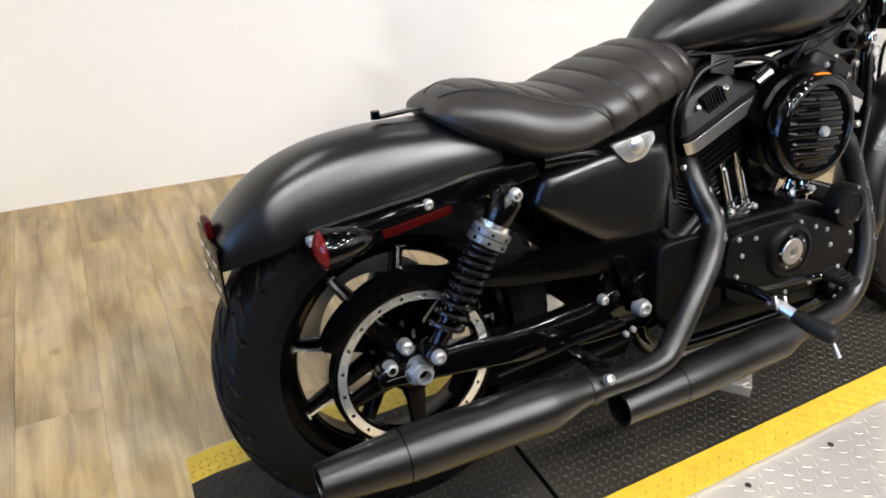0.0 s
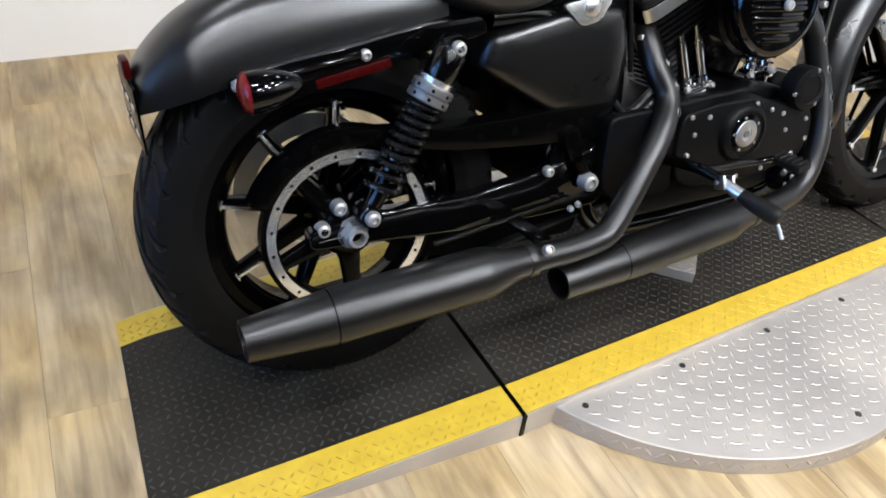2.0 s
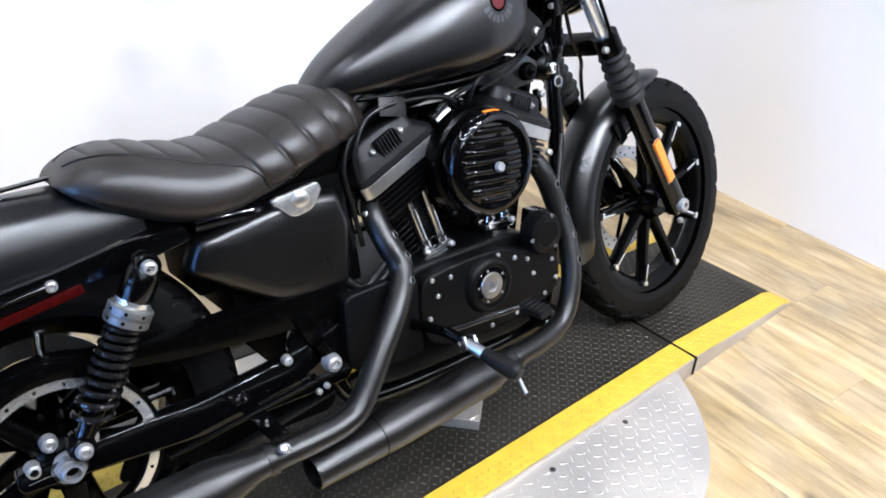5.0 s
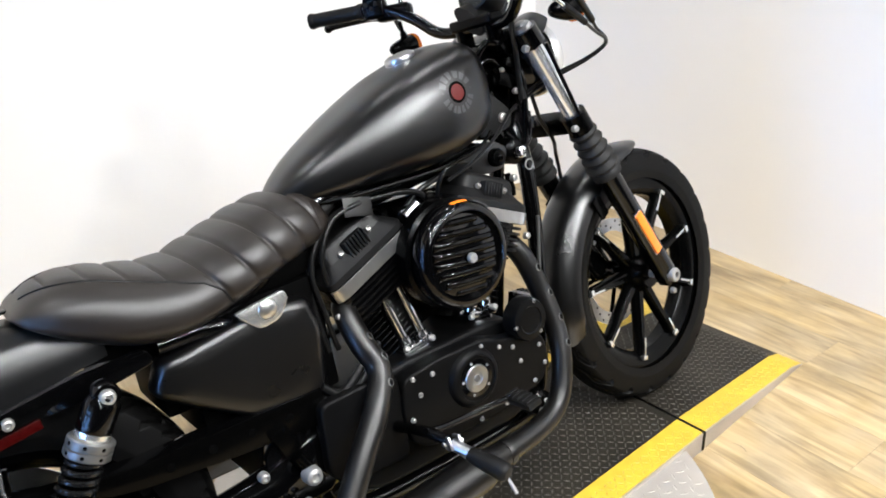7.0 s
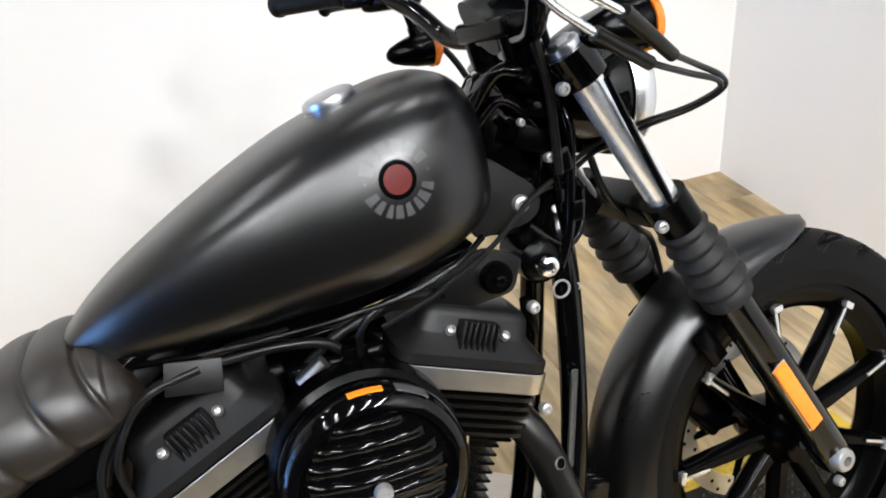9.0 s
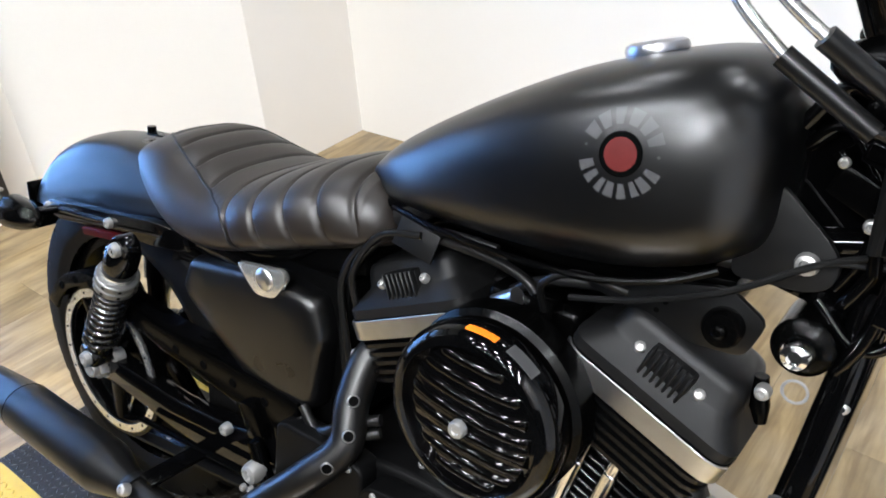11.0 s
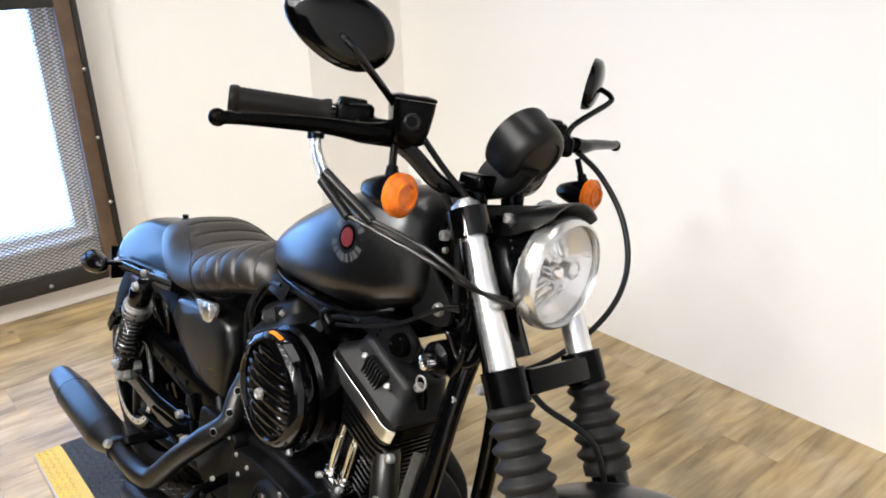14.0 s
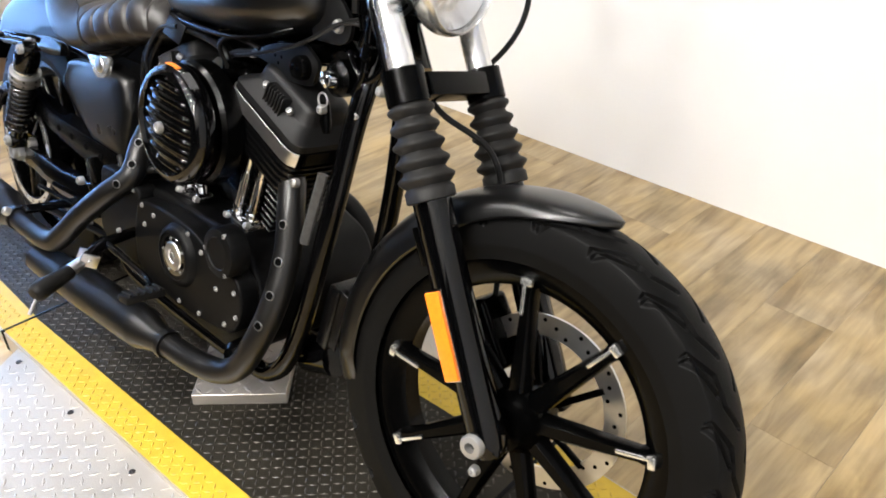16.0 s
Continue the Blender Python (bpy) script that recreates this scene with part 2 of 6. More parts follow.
def glass_material(name, colour, rough=0.02):
    m = bpy.data.materials.new(name)
    m.use_nodes = True
    b = m.node_tree.nodes["Principled BSDF"]
    b.inputs["Base Color"].default_value = (*colour, 1)
    b.inputs["Roughness"].default_value = rough
    b.inputs["Transmission Weight"].default_value = 1.0
    b.inputs["IOR"].default_value = 1.45
    return m


M_glass = glass_material("clear_glass", (0.97, 0.98, 1.0))
M_mirror = material("mirror_glass", (0.9, 0.9, 0.9), 0.02, 1.0)


def glow(name, colour, strength):
    m = bpy.data.materials.new(name)
    m.use_nodes = True
    b = m.node_tree.nodes["Principled BSDF"]
    b.inputs["Base Color"].default_value = (0.8, 0.8, 0.8, 1)
    b.inputs["Emission Color"].default_value = (*colour, 1)
    b.inputs["Emission Strength"].default_value = strength
    return m


M_outside = glow("overcast_daylight", (0.80, 0.90, 1.0), 1.5)
M_lampglow = glow("lamp_diffuser", (1.0, 0.94, 0.86), 6.0)


# ---- mesh helpers ----
def curve(x, xs, ys):
    """A smooth curve through the places given."""
    i = int(np.clip(np.searchsorted(xs, x) - 1, 0, len(xs) - 2))
    h = xs[i + 1] - xs[i]
    t = float(np.clip((x - xs[i]) / h, 0, 1))

    def slope(k):
        a, b = max(k - 1, 0), min(k + 1, len(xs) - 1)
        return (ys[b] - ys[a]) / (xs[b] - xs[a])
    return (2 * t ** 3 - 3 * t * t + 1) * ys[i] + (t ** 3 - 2 * t * t + t) * h * slope(i) + (3 * t * t - 2 * t ** 3) * ys[i + 1] + (t ** 3 - t * t) * h * slope(i + 1)



def link(name, bm, mat, parent=None, label="", xf=None, sharp=38):
    """Links a bmesh as one mesh object, smooth but for edges sharper than the given angle."""
    if xf is not None:
        bmesh.ops.transform(bm, matrix=xf, verts=bm.verts)
    bmesh.ops.recalc_face_normals(bm, faces=bm.faces)
    for f in bm.faces:
        f.smooth = True
    for e in bm.edges:
        if len(e.link_faces) == 2 and e.calc_face_angle(0) > radians(sharp):
            e.smooth = False
    me = bpy.data.meshes.new(name)
    bm.to_mesh(me)
    bm.free()
    me.materials.append(mat)
    ob = new(name, me)
    if parent is not None:
        ob.parent = parent
    if label:
        tagged(ob, label)
    return ob


def part(name, bm, mat, parent, label="", xf=None, sharp=38):
    return link(name, bm, mat, parent, label, xf, sharp)


def again(ob, m, parent):
    """Another object on the same mesh, at the pose m under its parent."""
    o = bpy.data.objects.new(ob.name.split(".")[0], ob.data)
    scene.collection.objects.link(o)
    o.parent = parent
    o.matrix_basis = m
    return o


def join(*bms):
    out = bms[0]
    for b in bms[1:]:
        me = bpy.data.meshes.new("join")
        b.to_mesh(me)
        b.free()
        out.from_mesh(me)
        bpy.data.meshes.remove(me)
    return out


def smooth_path(pts, samples=8):
    pts = [Vector(p) for p in pts]
    if len(pts) == 2 or samples < 2:
        return pts
    out = []
    for i in range(len(pts) - 1):
        p0, p1, p2, p3 = pts[max(i - 1, 0)], pts[i], pts[i + 1], pts[min(i + 2, len(pts) - 1)]
        for k in range(samples):
            t = k / samples
            out.append(0.5 * ((2 * p1) + (p2 - p0) * t + (2 * p0 - 5 * p1 + 4 * p2 - p3) * t * t + (3 * p1 - p0 - 3 * p2 + p3) * t ** 3))
    out.append(pts[-1])
    return out


def loft(rings, caps=True, closed=False):
    """Skins a row of rings with equal counts."""
    bm = bmesh.new()
    n = len(rings[0])
    rows = [[bm.verts.new(p) for p in r] for r in rings]
    pairs = list(zip(rows, rows[1:])) + ([(rows[-1], rows[0])] if closed else [])
    for a, b in pairs:
        for k in range(n):
            bm.faces.new((a[k], a[(k + 1) % n], b[(k + 1) % n], b[k]))
    if caps and not closed:
        bm.faces.new(rows[0][::-1])
        bm.faces.new(rows[-1])
    return bm


def tube(pts, r, n=14, samples=8, closed=False, flat=1.0):
    """A round bar along a smooth path; r is one radius or one for each point given."""
    path = smooth_path(pts, samples)
    if isinstance(r, (int, float)):
        radii = [r] * len(path)
    else:
        radii = list(np.interp(np.linspace(0, len(r) - 1, len(path)), range(len(r)), r))
    rings, side = [], None
    for i, p in enumerate(path):
        if closed:
            d = path[(i + 1) % len(path)] - path[i - 1]
        else:
            d = path[min(i + 1, len(path) - 1)] - path[max(i - 1, 0)]
        d.normalize()
        if side is None:
            side = d.orthogonal().normalized()
        side = (side - d * side.dot(d)).normalized()
        up = d.cross(side)
        rings.append([p + (side * math.cos(a) + up * math.sin(a) * flat) * radii[i] for a in (2 * math.pi * k / n for k in range(n))])
    return loft(rings, closed=closed)


def lathe(profile, origin=(0, 0, 0), axis=(0, -1, 0), n=32, a0=0.0, a1=360.0):
    """Turns (radius, height) about an axis; heights run along the axis from the origin."""
    o, d = Vector(origin), Vector(axis).normalized()
    u = d.orthogonal().normalized()
    v = d.cross(u)
    full = abs(a1 - a0) >= 359.9
    steps = n if full else n + 1
    bm = bmesh.new()
    cols = []
    for k in range(steps):
        a = radians(a0 + (a1 - a0) * k / n)
        w = u * math.cos(a) + v * math.sin(a)
        cols.append([bm.verts.new(o + d * h + w * max(r, 1e-4)) for r, h in profile])
    for k in range(n):
        a, b = cols[k], cols[(k + 1) % steps]
        for j in range(len(profile) - 1):
            bm.faces.new((a[j], a[j + 1], b[j + 1], b[j]))
    bmesh.ops.remove_doubles(bm, verts=bm.verts, dist=3e-4)
    return bm


def bevelled(bm, w, segments=2, angle=30):
    bmesh.ops.recalc_face_normals(bm, faces=bm.faces)
    if w:
        es = [e for e in bm.edges if len(e.link_faces) == 2 and e.calc_face_angle(0) > radians(angle)]
        bmesh.ops.bevel(bm, geom=es, offset=w, segments=segments, profile=0.6, affect="EDGES", clamp_overlap=True)
    return bm


def box(centre, size, m=None, bevel=0.002, segments=2):
    bm = bmesh.new()
    bmesh.ops.create_cube(bm, size=1)
    bmesh.ops.transform(bm, matrix=Matrix.Diagonal((*size, 1)), verts=bm.verts)
    bevelled(bm, bevel, segments)
    bmesh.ops.transform(bm, matrix=Matrix.Translation(centre) @ (m or Matrix()), verts=bm.verts)
    return bm


def prism(outline, y0, y1, bevel=0.002, segments=2, axes="xz"):
    """An outline in x and z (or x and y), drawn out from one depth to the other."""
    def at(p, d):
        return (p[0], d, p[1]) if axes == "xz" else (p[0], p[1], d) if axes == "xy" else (d, p[0], p[1])
    bm = bmesh.new()
    a = [bm.verts.new(at(p, y0)) for p in outline]
    b = [bm.verts.new(at(p, y1)) for p in outline]
    n = len(a)
    bm.faces.new(a)
    bm.faces.new(b[::-1])
    for k in range(n):
        bm.faces.new((a[k], b[k], b[(k + 1) % n], a[(k + 1) % n]))
    return bevelled(bm, bevel, segments)


def rounded(outline, r, n=4):
    """Rounds the corners of a plane outline."""
    out = []
    pts = [Vector(p) for p in outline]
    for i, p in enumerate(pts):
        a, b = pts[i - 1], pts[(i + 1) % len(pts)]
        da, db = (a - p), (b - p)
        k = min(r, da.length * 0.45, db.length * 0.45)
        s, e = p + da.normalized() * k, p + db.normalized() * k
        for j in range(n + 1):
            t = j / n
            out.append(tuple((1 - t) ** 2 * s + 2 * t * (1 - t) * p + t * t * e))
    return out


def grid_object(name, co, nu, nv, mat, parent=None, label="", wrap_u=True, wrap_v=False, xf=None):
    """A mesh from a grid of nu by nv places."""
    co = np.asarray(co, dtype=float).reshape(-1, 3)
    if xf is not None:
        r = np.array(xf.to_3x3())
        co = co @ r.T + np.array(xf.translation)
    iu, iv = np.meshgrid(np.arange(nu if wrap_u else nu - 1), np.arange(nv if wrap_v else nv - 1), indexing="ij")
    iu, iv = iu.ravel(), iv.ravel()
    ju, jv = (iu + 1) % nu, (iv + 1) % nv
    faces = np.stack([iu * nv + iv, ju * nv + iv, ju * nv + jv, iu * nv + jv], 1)
    me = bpy.data.meshes.new(name)
    me.from_pydata(co.tolist(), [], faces.tolist())
    bm = bmesh.new()
    bm.from_mesh(me)
    bpy.data.meshes.remove(me)
    return link(name, bm, mat, parent, label, sharp=60)


def thing(name, label, category, m=None, group="", kind=""):
    ob = new(name)
    ob.empty_display_size = 0.05
    if m is not None:
        ob.matrix_basis = m
    return tagged(ob, label, category, group, kind)


# ---- the room ----
WALL_Y, WALL_XF, WALL_XR = 1.50, 2.54, -1.49
floor = link("floor", box((0.55, 0.125, -0.06), (4.5, 3.15, 0.095), bevel=0), M_subfloor)
# unseen dark floor, added to keep reflections in the bike dark
far_floor = link("floor_far", box((0.55, -3.775, -0.06), (4.5, 4.65, 0.1), bevel=0), M_farfloor)
tagged(far_floor, "unseen plain dark floor added beyond the planks for dark reflections", "floor", kind="structure")
tagged(floor, "light oak vinyl plank floor with brown knots", "floor", kind="structure")


def wall(name, x0, x1, y0, y1, z0=-0.01, z1=CEIL, mat=None):
    ob = link(name, box(((x0 + x1) / 2, (y0 + y1) / 2, (z0 + z1) / 2), (x1 - x0, y1 - y0, z1 - z0), bevel=0), mat or M_wall)
    return tagged(ob, "plain white painted plaster wall" if mat is None else "unseen plain charcoal wall added for dark reflections", "wall", kind="structure")


wall("wall_left", -0.935, WALL_XF + 0.12, WALL_Y, WALL_Y + 0.12)
front = link("wall_front", prism([(2.388, -1.45), (2.56, 1.5), (2.70, 1.5), (2.528, -1.45)], -0.01, CEIL, 0, axes="xy"), M_wall)
tagged(front, "plain white painted plaster wall", "wall", kind="structure")
# unseen hall walls, added for reflections: charcoal, the front one white above a dado line
DADO = 1.3
wall("wall_front_far", 2.388, 2.528, FAR, -1.45, z1=DADO, mat=M_farwall)
wall("wall_front_upper", 2.388, 2.528, FAR, -1.45, z0=DADO)
wall("wall_right", -1.63, 2.528, FAR - 0.12, FAR, mat=M_farwall)
wall("wall_return", -1.075, -0.935, 1.02, WALL_Y + 0.05)
# rear wall round the window opening
WY0, WY1, WZ0, WZ1 = -1.15, 0.19, 0.27, 2.10
wall("wall_rear", WALL_XR - 0.14, WALL_XR, WY1, 0.42)
wall("wall_rear_far", WALL_XR - 0.14, WALL_XR, FAR, -1.4, mat=M_farwall)
for a in ((-1.4, WY0, -0.01, CEIL), (WY0, WY1, -0.01, WZ0), (WY0, WY1, WZ1, CEIL)):
    wall("wall_rear_part", WALL_XR - 0.14, WALL_XR, a[0], a[1], a[2], a[3])
slant = link("wall_slant", prism([(WALL_XR - 0.14, 0.42), (WALL_XR, 0.42), (-0.935, 1.02), (-1.075, 1.02)], -0.01, CEIL, 0, axes="xy"), M_wall)
tagged(slant, "plain white painted plaster wall", "wall", kind="structure")
ceiling = link("ceiling", box((0.55, -2.2, CEIL + 0.05), (4.5, 8.0, 0.1), bevel=0), M_ceiling)
tagged(ceiling, "dark painted ceiling with small spotlights", "ceiling", kind="structure")
backdrop = link("backdrop", box((-3.2, -0.4, 1.2), (0.02, 9, 5), bevel=0), M_outside)
tagged(backdrop, "bright overcast daylight outside the window", "backdrop", kind="structure")

lamp = None
for lx, ly, tilt, watts in LAMPS:
    at = pose(lx, ly, CEIL - 0.08, tilt)
    if lamp is None:
        lamp = thing("ceiling_light", "small round white ceiling spotlight with glowing diffuser", "ceiling light", at, "ceiling lights")
        part("housing", lathe([(0.0, -0.075), (0.03, -0.075), (0.035, -0.06), (0.075, -0.055), (0.078, -0.05), (0.078, 0.055), (0.074, 0.058), (0.072, 0.045), (0.0, 0.045)], axis=(0, 0, -1), n=32), M_lampbody, lamp)
        part("diffuser", lathe([(0.0, 0.050), (0.071, 0.050), (0.071, 0.048)], axis=(0, 0, -1), n=32), M_lampglow, lamp, "glowing white diffuser")
    else:
        copy_thing(lamp, at)


def window():
    w = thing("window_1", "brown wood window with bright panes behind a mesh screen", "window", kind="structure")
    x = WALL_XR - 0.09
    for name, c, s in (("window_frame", (x, WY0 + 0.025, 1.2), (0.06, 0.05, 1.8)), ("window_frame", (x, WY1 - 0.025, 1.2), (0.06, 0.05, 1.8)),
                       ("window_frame", (x, (WY0 + WY1) / 2, WZ1 - 0.025), (0.06, WY1 - WY0 - 0.1, 0.05)),
                       ("window_frame", (x, (WY0 + WY1) / 2, WZ0 + 0.025), (0.06, WY1 - WY0 - 0.1, 0.05)),
                       ("mullion", (x, -0.31, 1.2), (0.05, 0.06, 1.7)), ("transom", (x - 0.035, -0.48, 1.27), (0.02, WY1 - WY0 - 0.1, 0.06))):
        part(name, box(c, s, bevel=0.004), M_wall if name == "window_frame" else M_windowwood, w)
    part("window_sill", box((WALL_XR - 0.03, (WY0 + WY1) / 2, WZ0 + 0.012), (0.10, WY1 - WY0 - 0.004, 0.024), bevel=0.004), M_wall, w, "white painted sill")
    for y0, y1 in ((WY0 + 0.05, -0.34), (-0.28, WY1 - 0.05)):
        pane = part("pane", box((x, (y0 + y1) / 2, 1.2), (0.006, y1 - y0, 1.7), bevel=0), M_glass, w)
        pane.visible_shadow = False


window()

def gate():
    g = thing("mesh_gate", "dark wooden frame gate with black expanded metal mesh", "gate", pose(-1.417, 0, 0))
    y0, y1, z0, z1 = -1.40, 0.274, 0.112, 2.25
    for yy in (y0 + 0.035, y1 - 0.047):
        part("post", box((0, yy, (z0 + z1) / 2), (0.05, 0.060, z1 - z0), bevel=0.004), M_gatewood, g, "dark-stained wooden post")
    part("edge_strip", box((0.008, y1 - 0.006, (z0 + z1) / 2), (0.05, 0.022, z1 - z0 + 0.01), bevel=0.002), M_gatesteel, g, "black steel edge strip")
    for zz in (z0 + 0.035, 1.272, z1 - 0.035):
        part("rail", box((0, (y0 + y1) / 2, zz), (0.045, y1 - y0 - 0.14, 0.07), bevel=0.004), M_gatesteel, g)
    for zz in (0.5, 1.3, 2.0):
        part("hinge", box((-0.057, y1 + 0.002, zz), (0.070, 0.03, 0.09), bevel=0.003), M_gatesteel, g)
    bolt = None
    spots = [(y1 - 0.016, 0.444 + 0.2765 * k) for k in range(-1, 7)] + [(0.247 - 0.2825 * k, 0.141) for k in range(6)]
    for yy, zz in spots:
        m = Matrix.Translation((0.034 if yy > 0.25 else 0.024, yy, zz))
        if bolt is None:
            bolt = part("bolt", lathe([(0.0, 0.006), (0.005, 0.0055), (0.008, 0.003), (0.0085, 0)], axis=(1, 0, 0), n=12), M_bolt, g)
            bolt.matrix_basis = m
        else:
            again(bolt, m, g)
    # expanded metal: two families of slanting strands
    bm = bmesh.new()
    ya, yb, za, zb = y0 + 0.06, y1 - 0.06, z0 + 0.06, z1 - 0.06
    slope, pitch, t = 0.56, 0.0150, 0.00125
    for sign in (1, -1):
        k = za - slope * (yb - ya)
        while k < zb + slope * (yb - ya):
            pa, pb = [], []
            def line(y):
                return k + slope * (y - ya) if sign > 0 else k + slope * (yb - y)
            ys = sorted((ya, yb, ya + (za - k) / slope if sign > 0 else yb - (za - k) / slope, ya + (zb - k) / slope if sign > 0 else yb - (zb - k) / slope))
            ys = [y for y in ys if ya - 1e-6 <= y <= yb + 1e-6 and za - 1e-6 <= line(y) <= zb + 1e-6]
            if len(ys) >= 2 and ys[-1] - ys[0] > 0.01:
                d = 0.0012 * sign
                q = [Vector((d + dx, y, line(y) + dz)) for y in (ys[0], ys[-1]) for dx, dz in ((-0.001, -t), (0.001, -t), (0.001, t), (-0.001, t))]
                v = [bm.verts.new(p) for p in q]
                for f in ((0, 1, 5, 4), (1, 2, 6, 5), (2, 3, 7, 6), (3, 0, 4, 7)):
                    bm.faces.new([v[i] for i in f])
            k += pitch
    tagged(part("mesh_screen", bm, M_gatesteel, g, "black expanded metal mesh"), kind="stuff")


gate()


# ---- turntable and ramps ----
TOP, DISC = 0.058, 0.045
STRIPE = 0.074
# the two edges of the decks, right and left, at the rear lip, the two joints and the front lip
EDGE_R = [(-0.400, -0.367), (0.254, -0.377), (1.456, -0.290), (2.006, -0.240)]
EDGE_L = [(-0.388, 0.180), (0.232, 0.186), (1.422, 0.262), (1.975, 0.300)]


def deck_y(x, edge):
    """Where a deck edge runs at x."""
    return float(np.interp(x, [p[0] for p in edge], [p[1] for p in edge]))


def lug_mesh(spots, size=1.0, high=0.0020):
    """Raised diamond-plate lugs: each a low boat-shaped ridge at x, y with its slope and turn."""
    bm_v, bm_f = [], []
    for x, y, zf, turn in spots:
        c, s = math.cos(turn), math.sin(turn)
        b = len(bm_v)
        for px, py, pz in ((-0.0135, 0, 0), (0, -0.0042, 0), (0.0135, 0, 0), (0, 0.0042, 0), (-0.006, 0, high), (0.006, 0, high)):
            wx, wy = x + size * (c * px - s * py), y + size * (s * px + c * py)
            bm_v.append((wx, wy, zf(wx) + pz))
        bm_f += [(b, b + 1, b + 4), (b + 1, b + 5, b + 4), (b + 1, b + 2, b + 5), (b + 2, b + 3, b + 5), (b + 3, b + 4, b + 5), (b + 3, b, b + 4)]
    me = bpy.data.meshes.new("lugs")
    me.from_pydata(bm_v, [], bm_f)
    bm = bmesh.new()
    bm.from_mesh(me)
    bpy.data.meshes.remove(me)
    return bm


def lug_spots(x0, x1, y0, y1, zf, keep=lambda x, y: True, pitch=0.0262, turn=0.0):
    out = []
    nx, ny = int((x1 - x0 - 0.02) / pitch), int((y1 - y0 - 0.012) / pitch)
    for i in range(nx + 1):
        for j in range(ny + 1):
            x, y = x0 + 0.012 + i * pitch, y0 + 0.010 + j * pitch
            if keep(x, y):
                out.append((x, y, zf, radians(turn + (45 if (i + j) % 2 else -45))))
    return out


def deck(name, label, k, heights):
    """One black plate with yellow edge stripes between two joints; heights go from (share along, z) to the next."""
    d = thing(name, label, "ramp")
    R0, R1, L0, L1 = [Vector((*p, 0)) for p in (EDGE_R[k], EDGE_R[k + 1], EDGE_L[k], EDGE_L[k + 1])]
    long, wide = (R1 - R0).length, (L0 - R0).length
    share = STRIPE / wide

    def at(u, v, dz=0.0):
        p = R0.lerp(R1, u).lerp(L0.lerp(L1, u), v)
        p.z = float(np.interp(u, [h[0] for h in heights], [h[1] for h in heights])) + dz
        return p

    u0, u1 = 0.004 / long, 1 - 0.004 / long
    stops = sorted({u0, u1} | {h[0] for h in heights if u0 < h[0] < u1})
    for pname, va, vb, mat, plabel in (("plate", share, 1 - share, M_platblack, "black diamond plate"), ("edge_stripe", 0.0, share, M_yellow, "yellow painted diamond plate edge"),
                                       ("edge_stripe", 1 - share, 1.0, M_yellow, "yellow painted diamond plate edge")):
        rings = []
        for u in stops:
            ring = [at(u, va), at(u, vb), at(u, vb), at(u, va)]
            ring[0].z = ring[1].z = 0.0008
            rings.append(ring)
        p = part(pname, loft(rings), mat, d, plabel, sharp=8)
        spots = []
        nx, ny = int((long - 0.02) / 0.0168), int(((vb - va) * wide - 0.008) / 0.0168)
        for i in range(nx):
            for j in range(ny):
                q = at((0.014 + i * 0.0168) / long, va + (0.012 + j * 0.0168) / wide)
                spots.append((q.x, q.y, lambda x, z=q.z: z, radians(45 if (i + j) % 2 else -45)))
        tagged(part("lug_pattern", lug_mesh(spots, 0.62, 0.0016), M_platlug if mat is M_platblack else M_yellowlug, p, sharp=10), kind="stuff")
    # bare steel side skirt
    for v, s in ((0.0, -1), (1.0, 1)):
        rings = []
        for u in stops:
            q = at(u, v, -0.002)
            rings.append([Vector((q.x, q.y + s * o, z)) for o, z in ((0.0005, 0.0006), (0.004, 0.0006), (0.004, max(q.z, 0.0012)), (0.0005, max(q.z, 0.0012)))])
        part("side_skirt", loft(rings), M_steel, d, "bare steel side skirt", sharp=20)
    return d


deck("rear_ramp", "black diamond plate ramp with yellow edges", 0, [(0, 0.003), (0.09, 0.015), (1, TOP)])
deck("turntable_deck", "black diamond plate deck with yellow edges on turntable", 1, [(0, TOP), (1, TOP)])
deck("front_ramp", "black diamond plate ramp with yellow edges", 2, [(0, TOP), (0.88, 0.022), (1, 0.003)])
for k in (1, 2):
    seam = thing("joint_bar", "black steel joint bar between ramp and deck", "joint bar", group="ramp joint bars")
    a, b = Vector((*EDGE_R[k], TOP / 2 + 0.0015)), Vector((*EDGE_L[k], TOP / 2 + 0.0015))
    turn = math.atan2(-(b - a).x, (b - a).y)
    part("bar", box((a + b) / 2, (0.0098, (b - a).length + 0.014, TOP - 0.002), Matrix.Rotation(turn, 4, "Z"), bevel=0.0015), M_black, seam)

disc = thing("turntable", "round bare steel diamond plate turntable under the deck", "turntable")
DC, DR = (0.834, -0.073), 0.590


def clear(x, y, gap):
    """Whether a place on the turntable lies beside the deck."""
    return not deck_y(x, EDGE_R) - gap < y < deck_y(x, EDGE_L) + gap


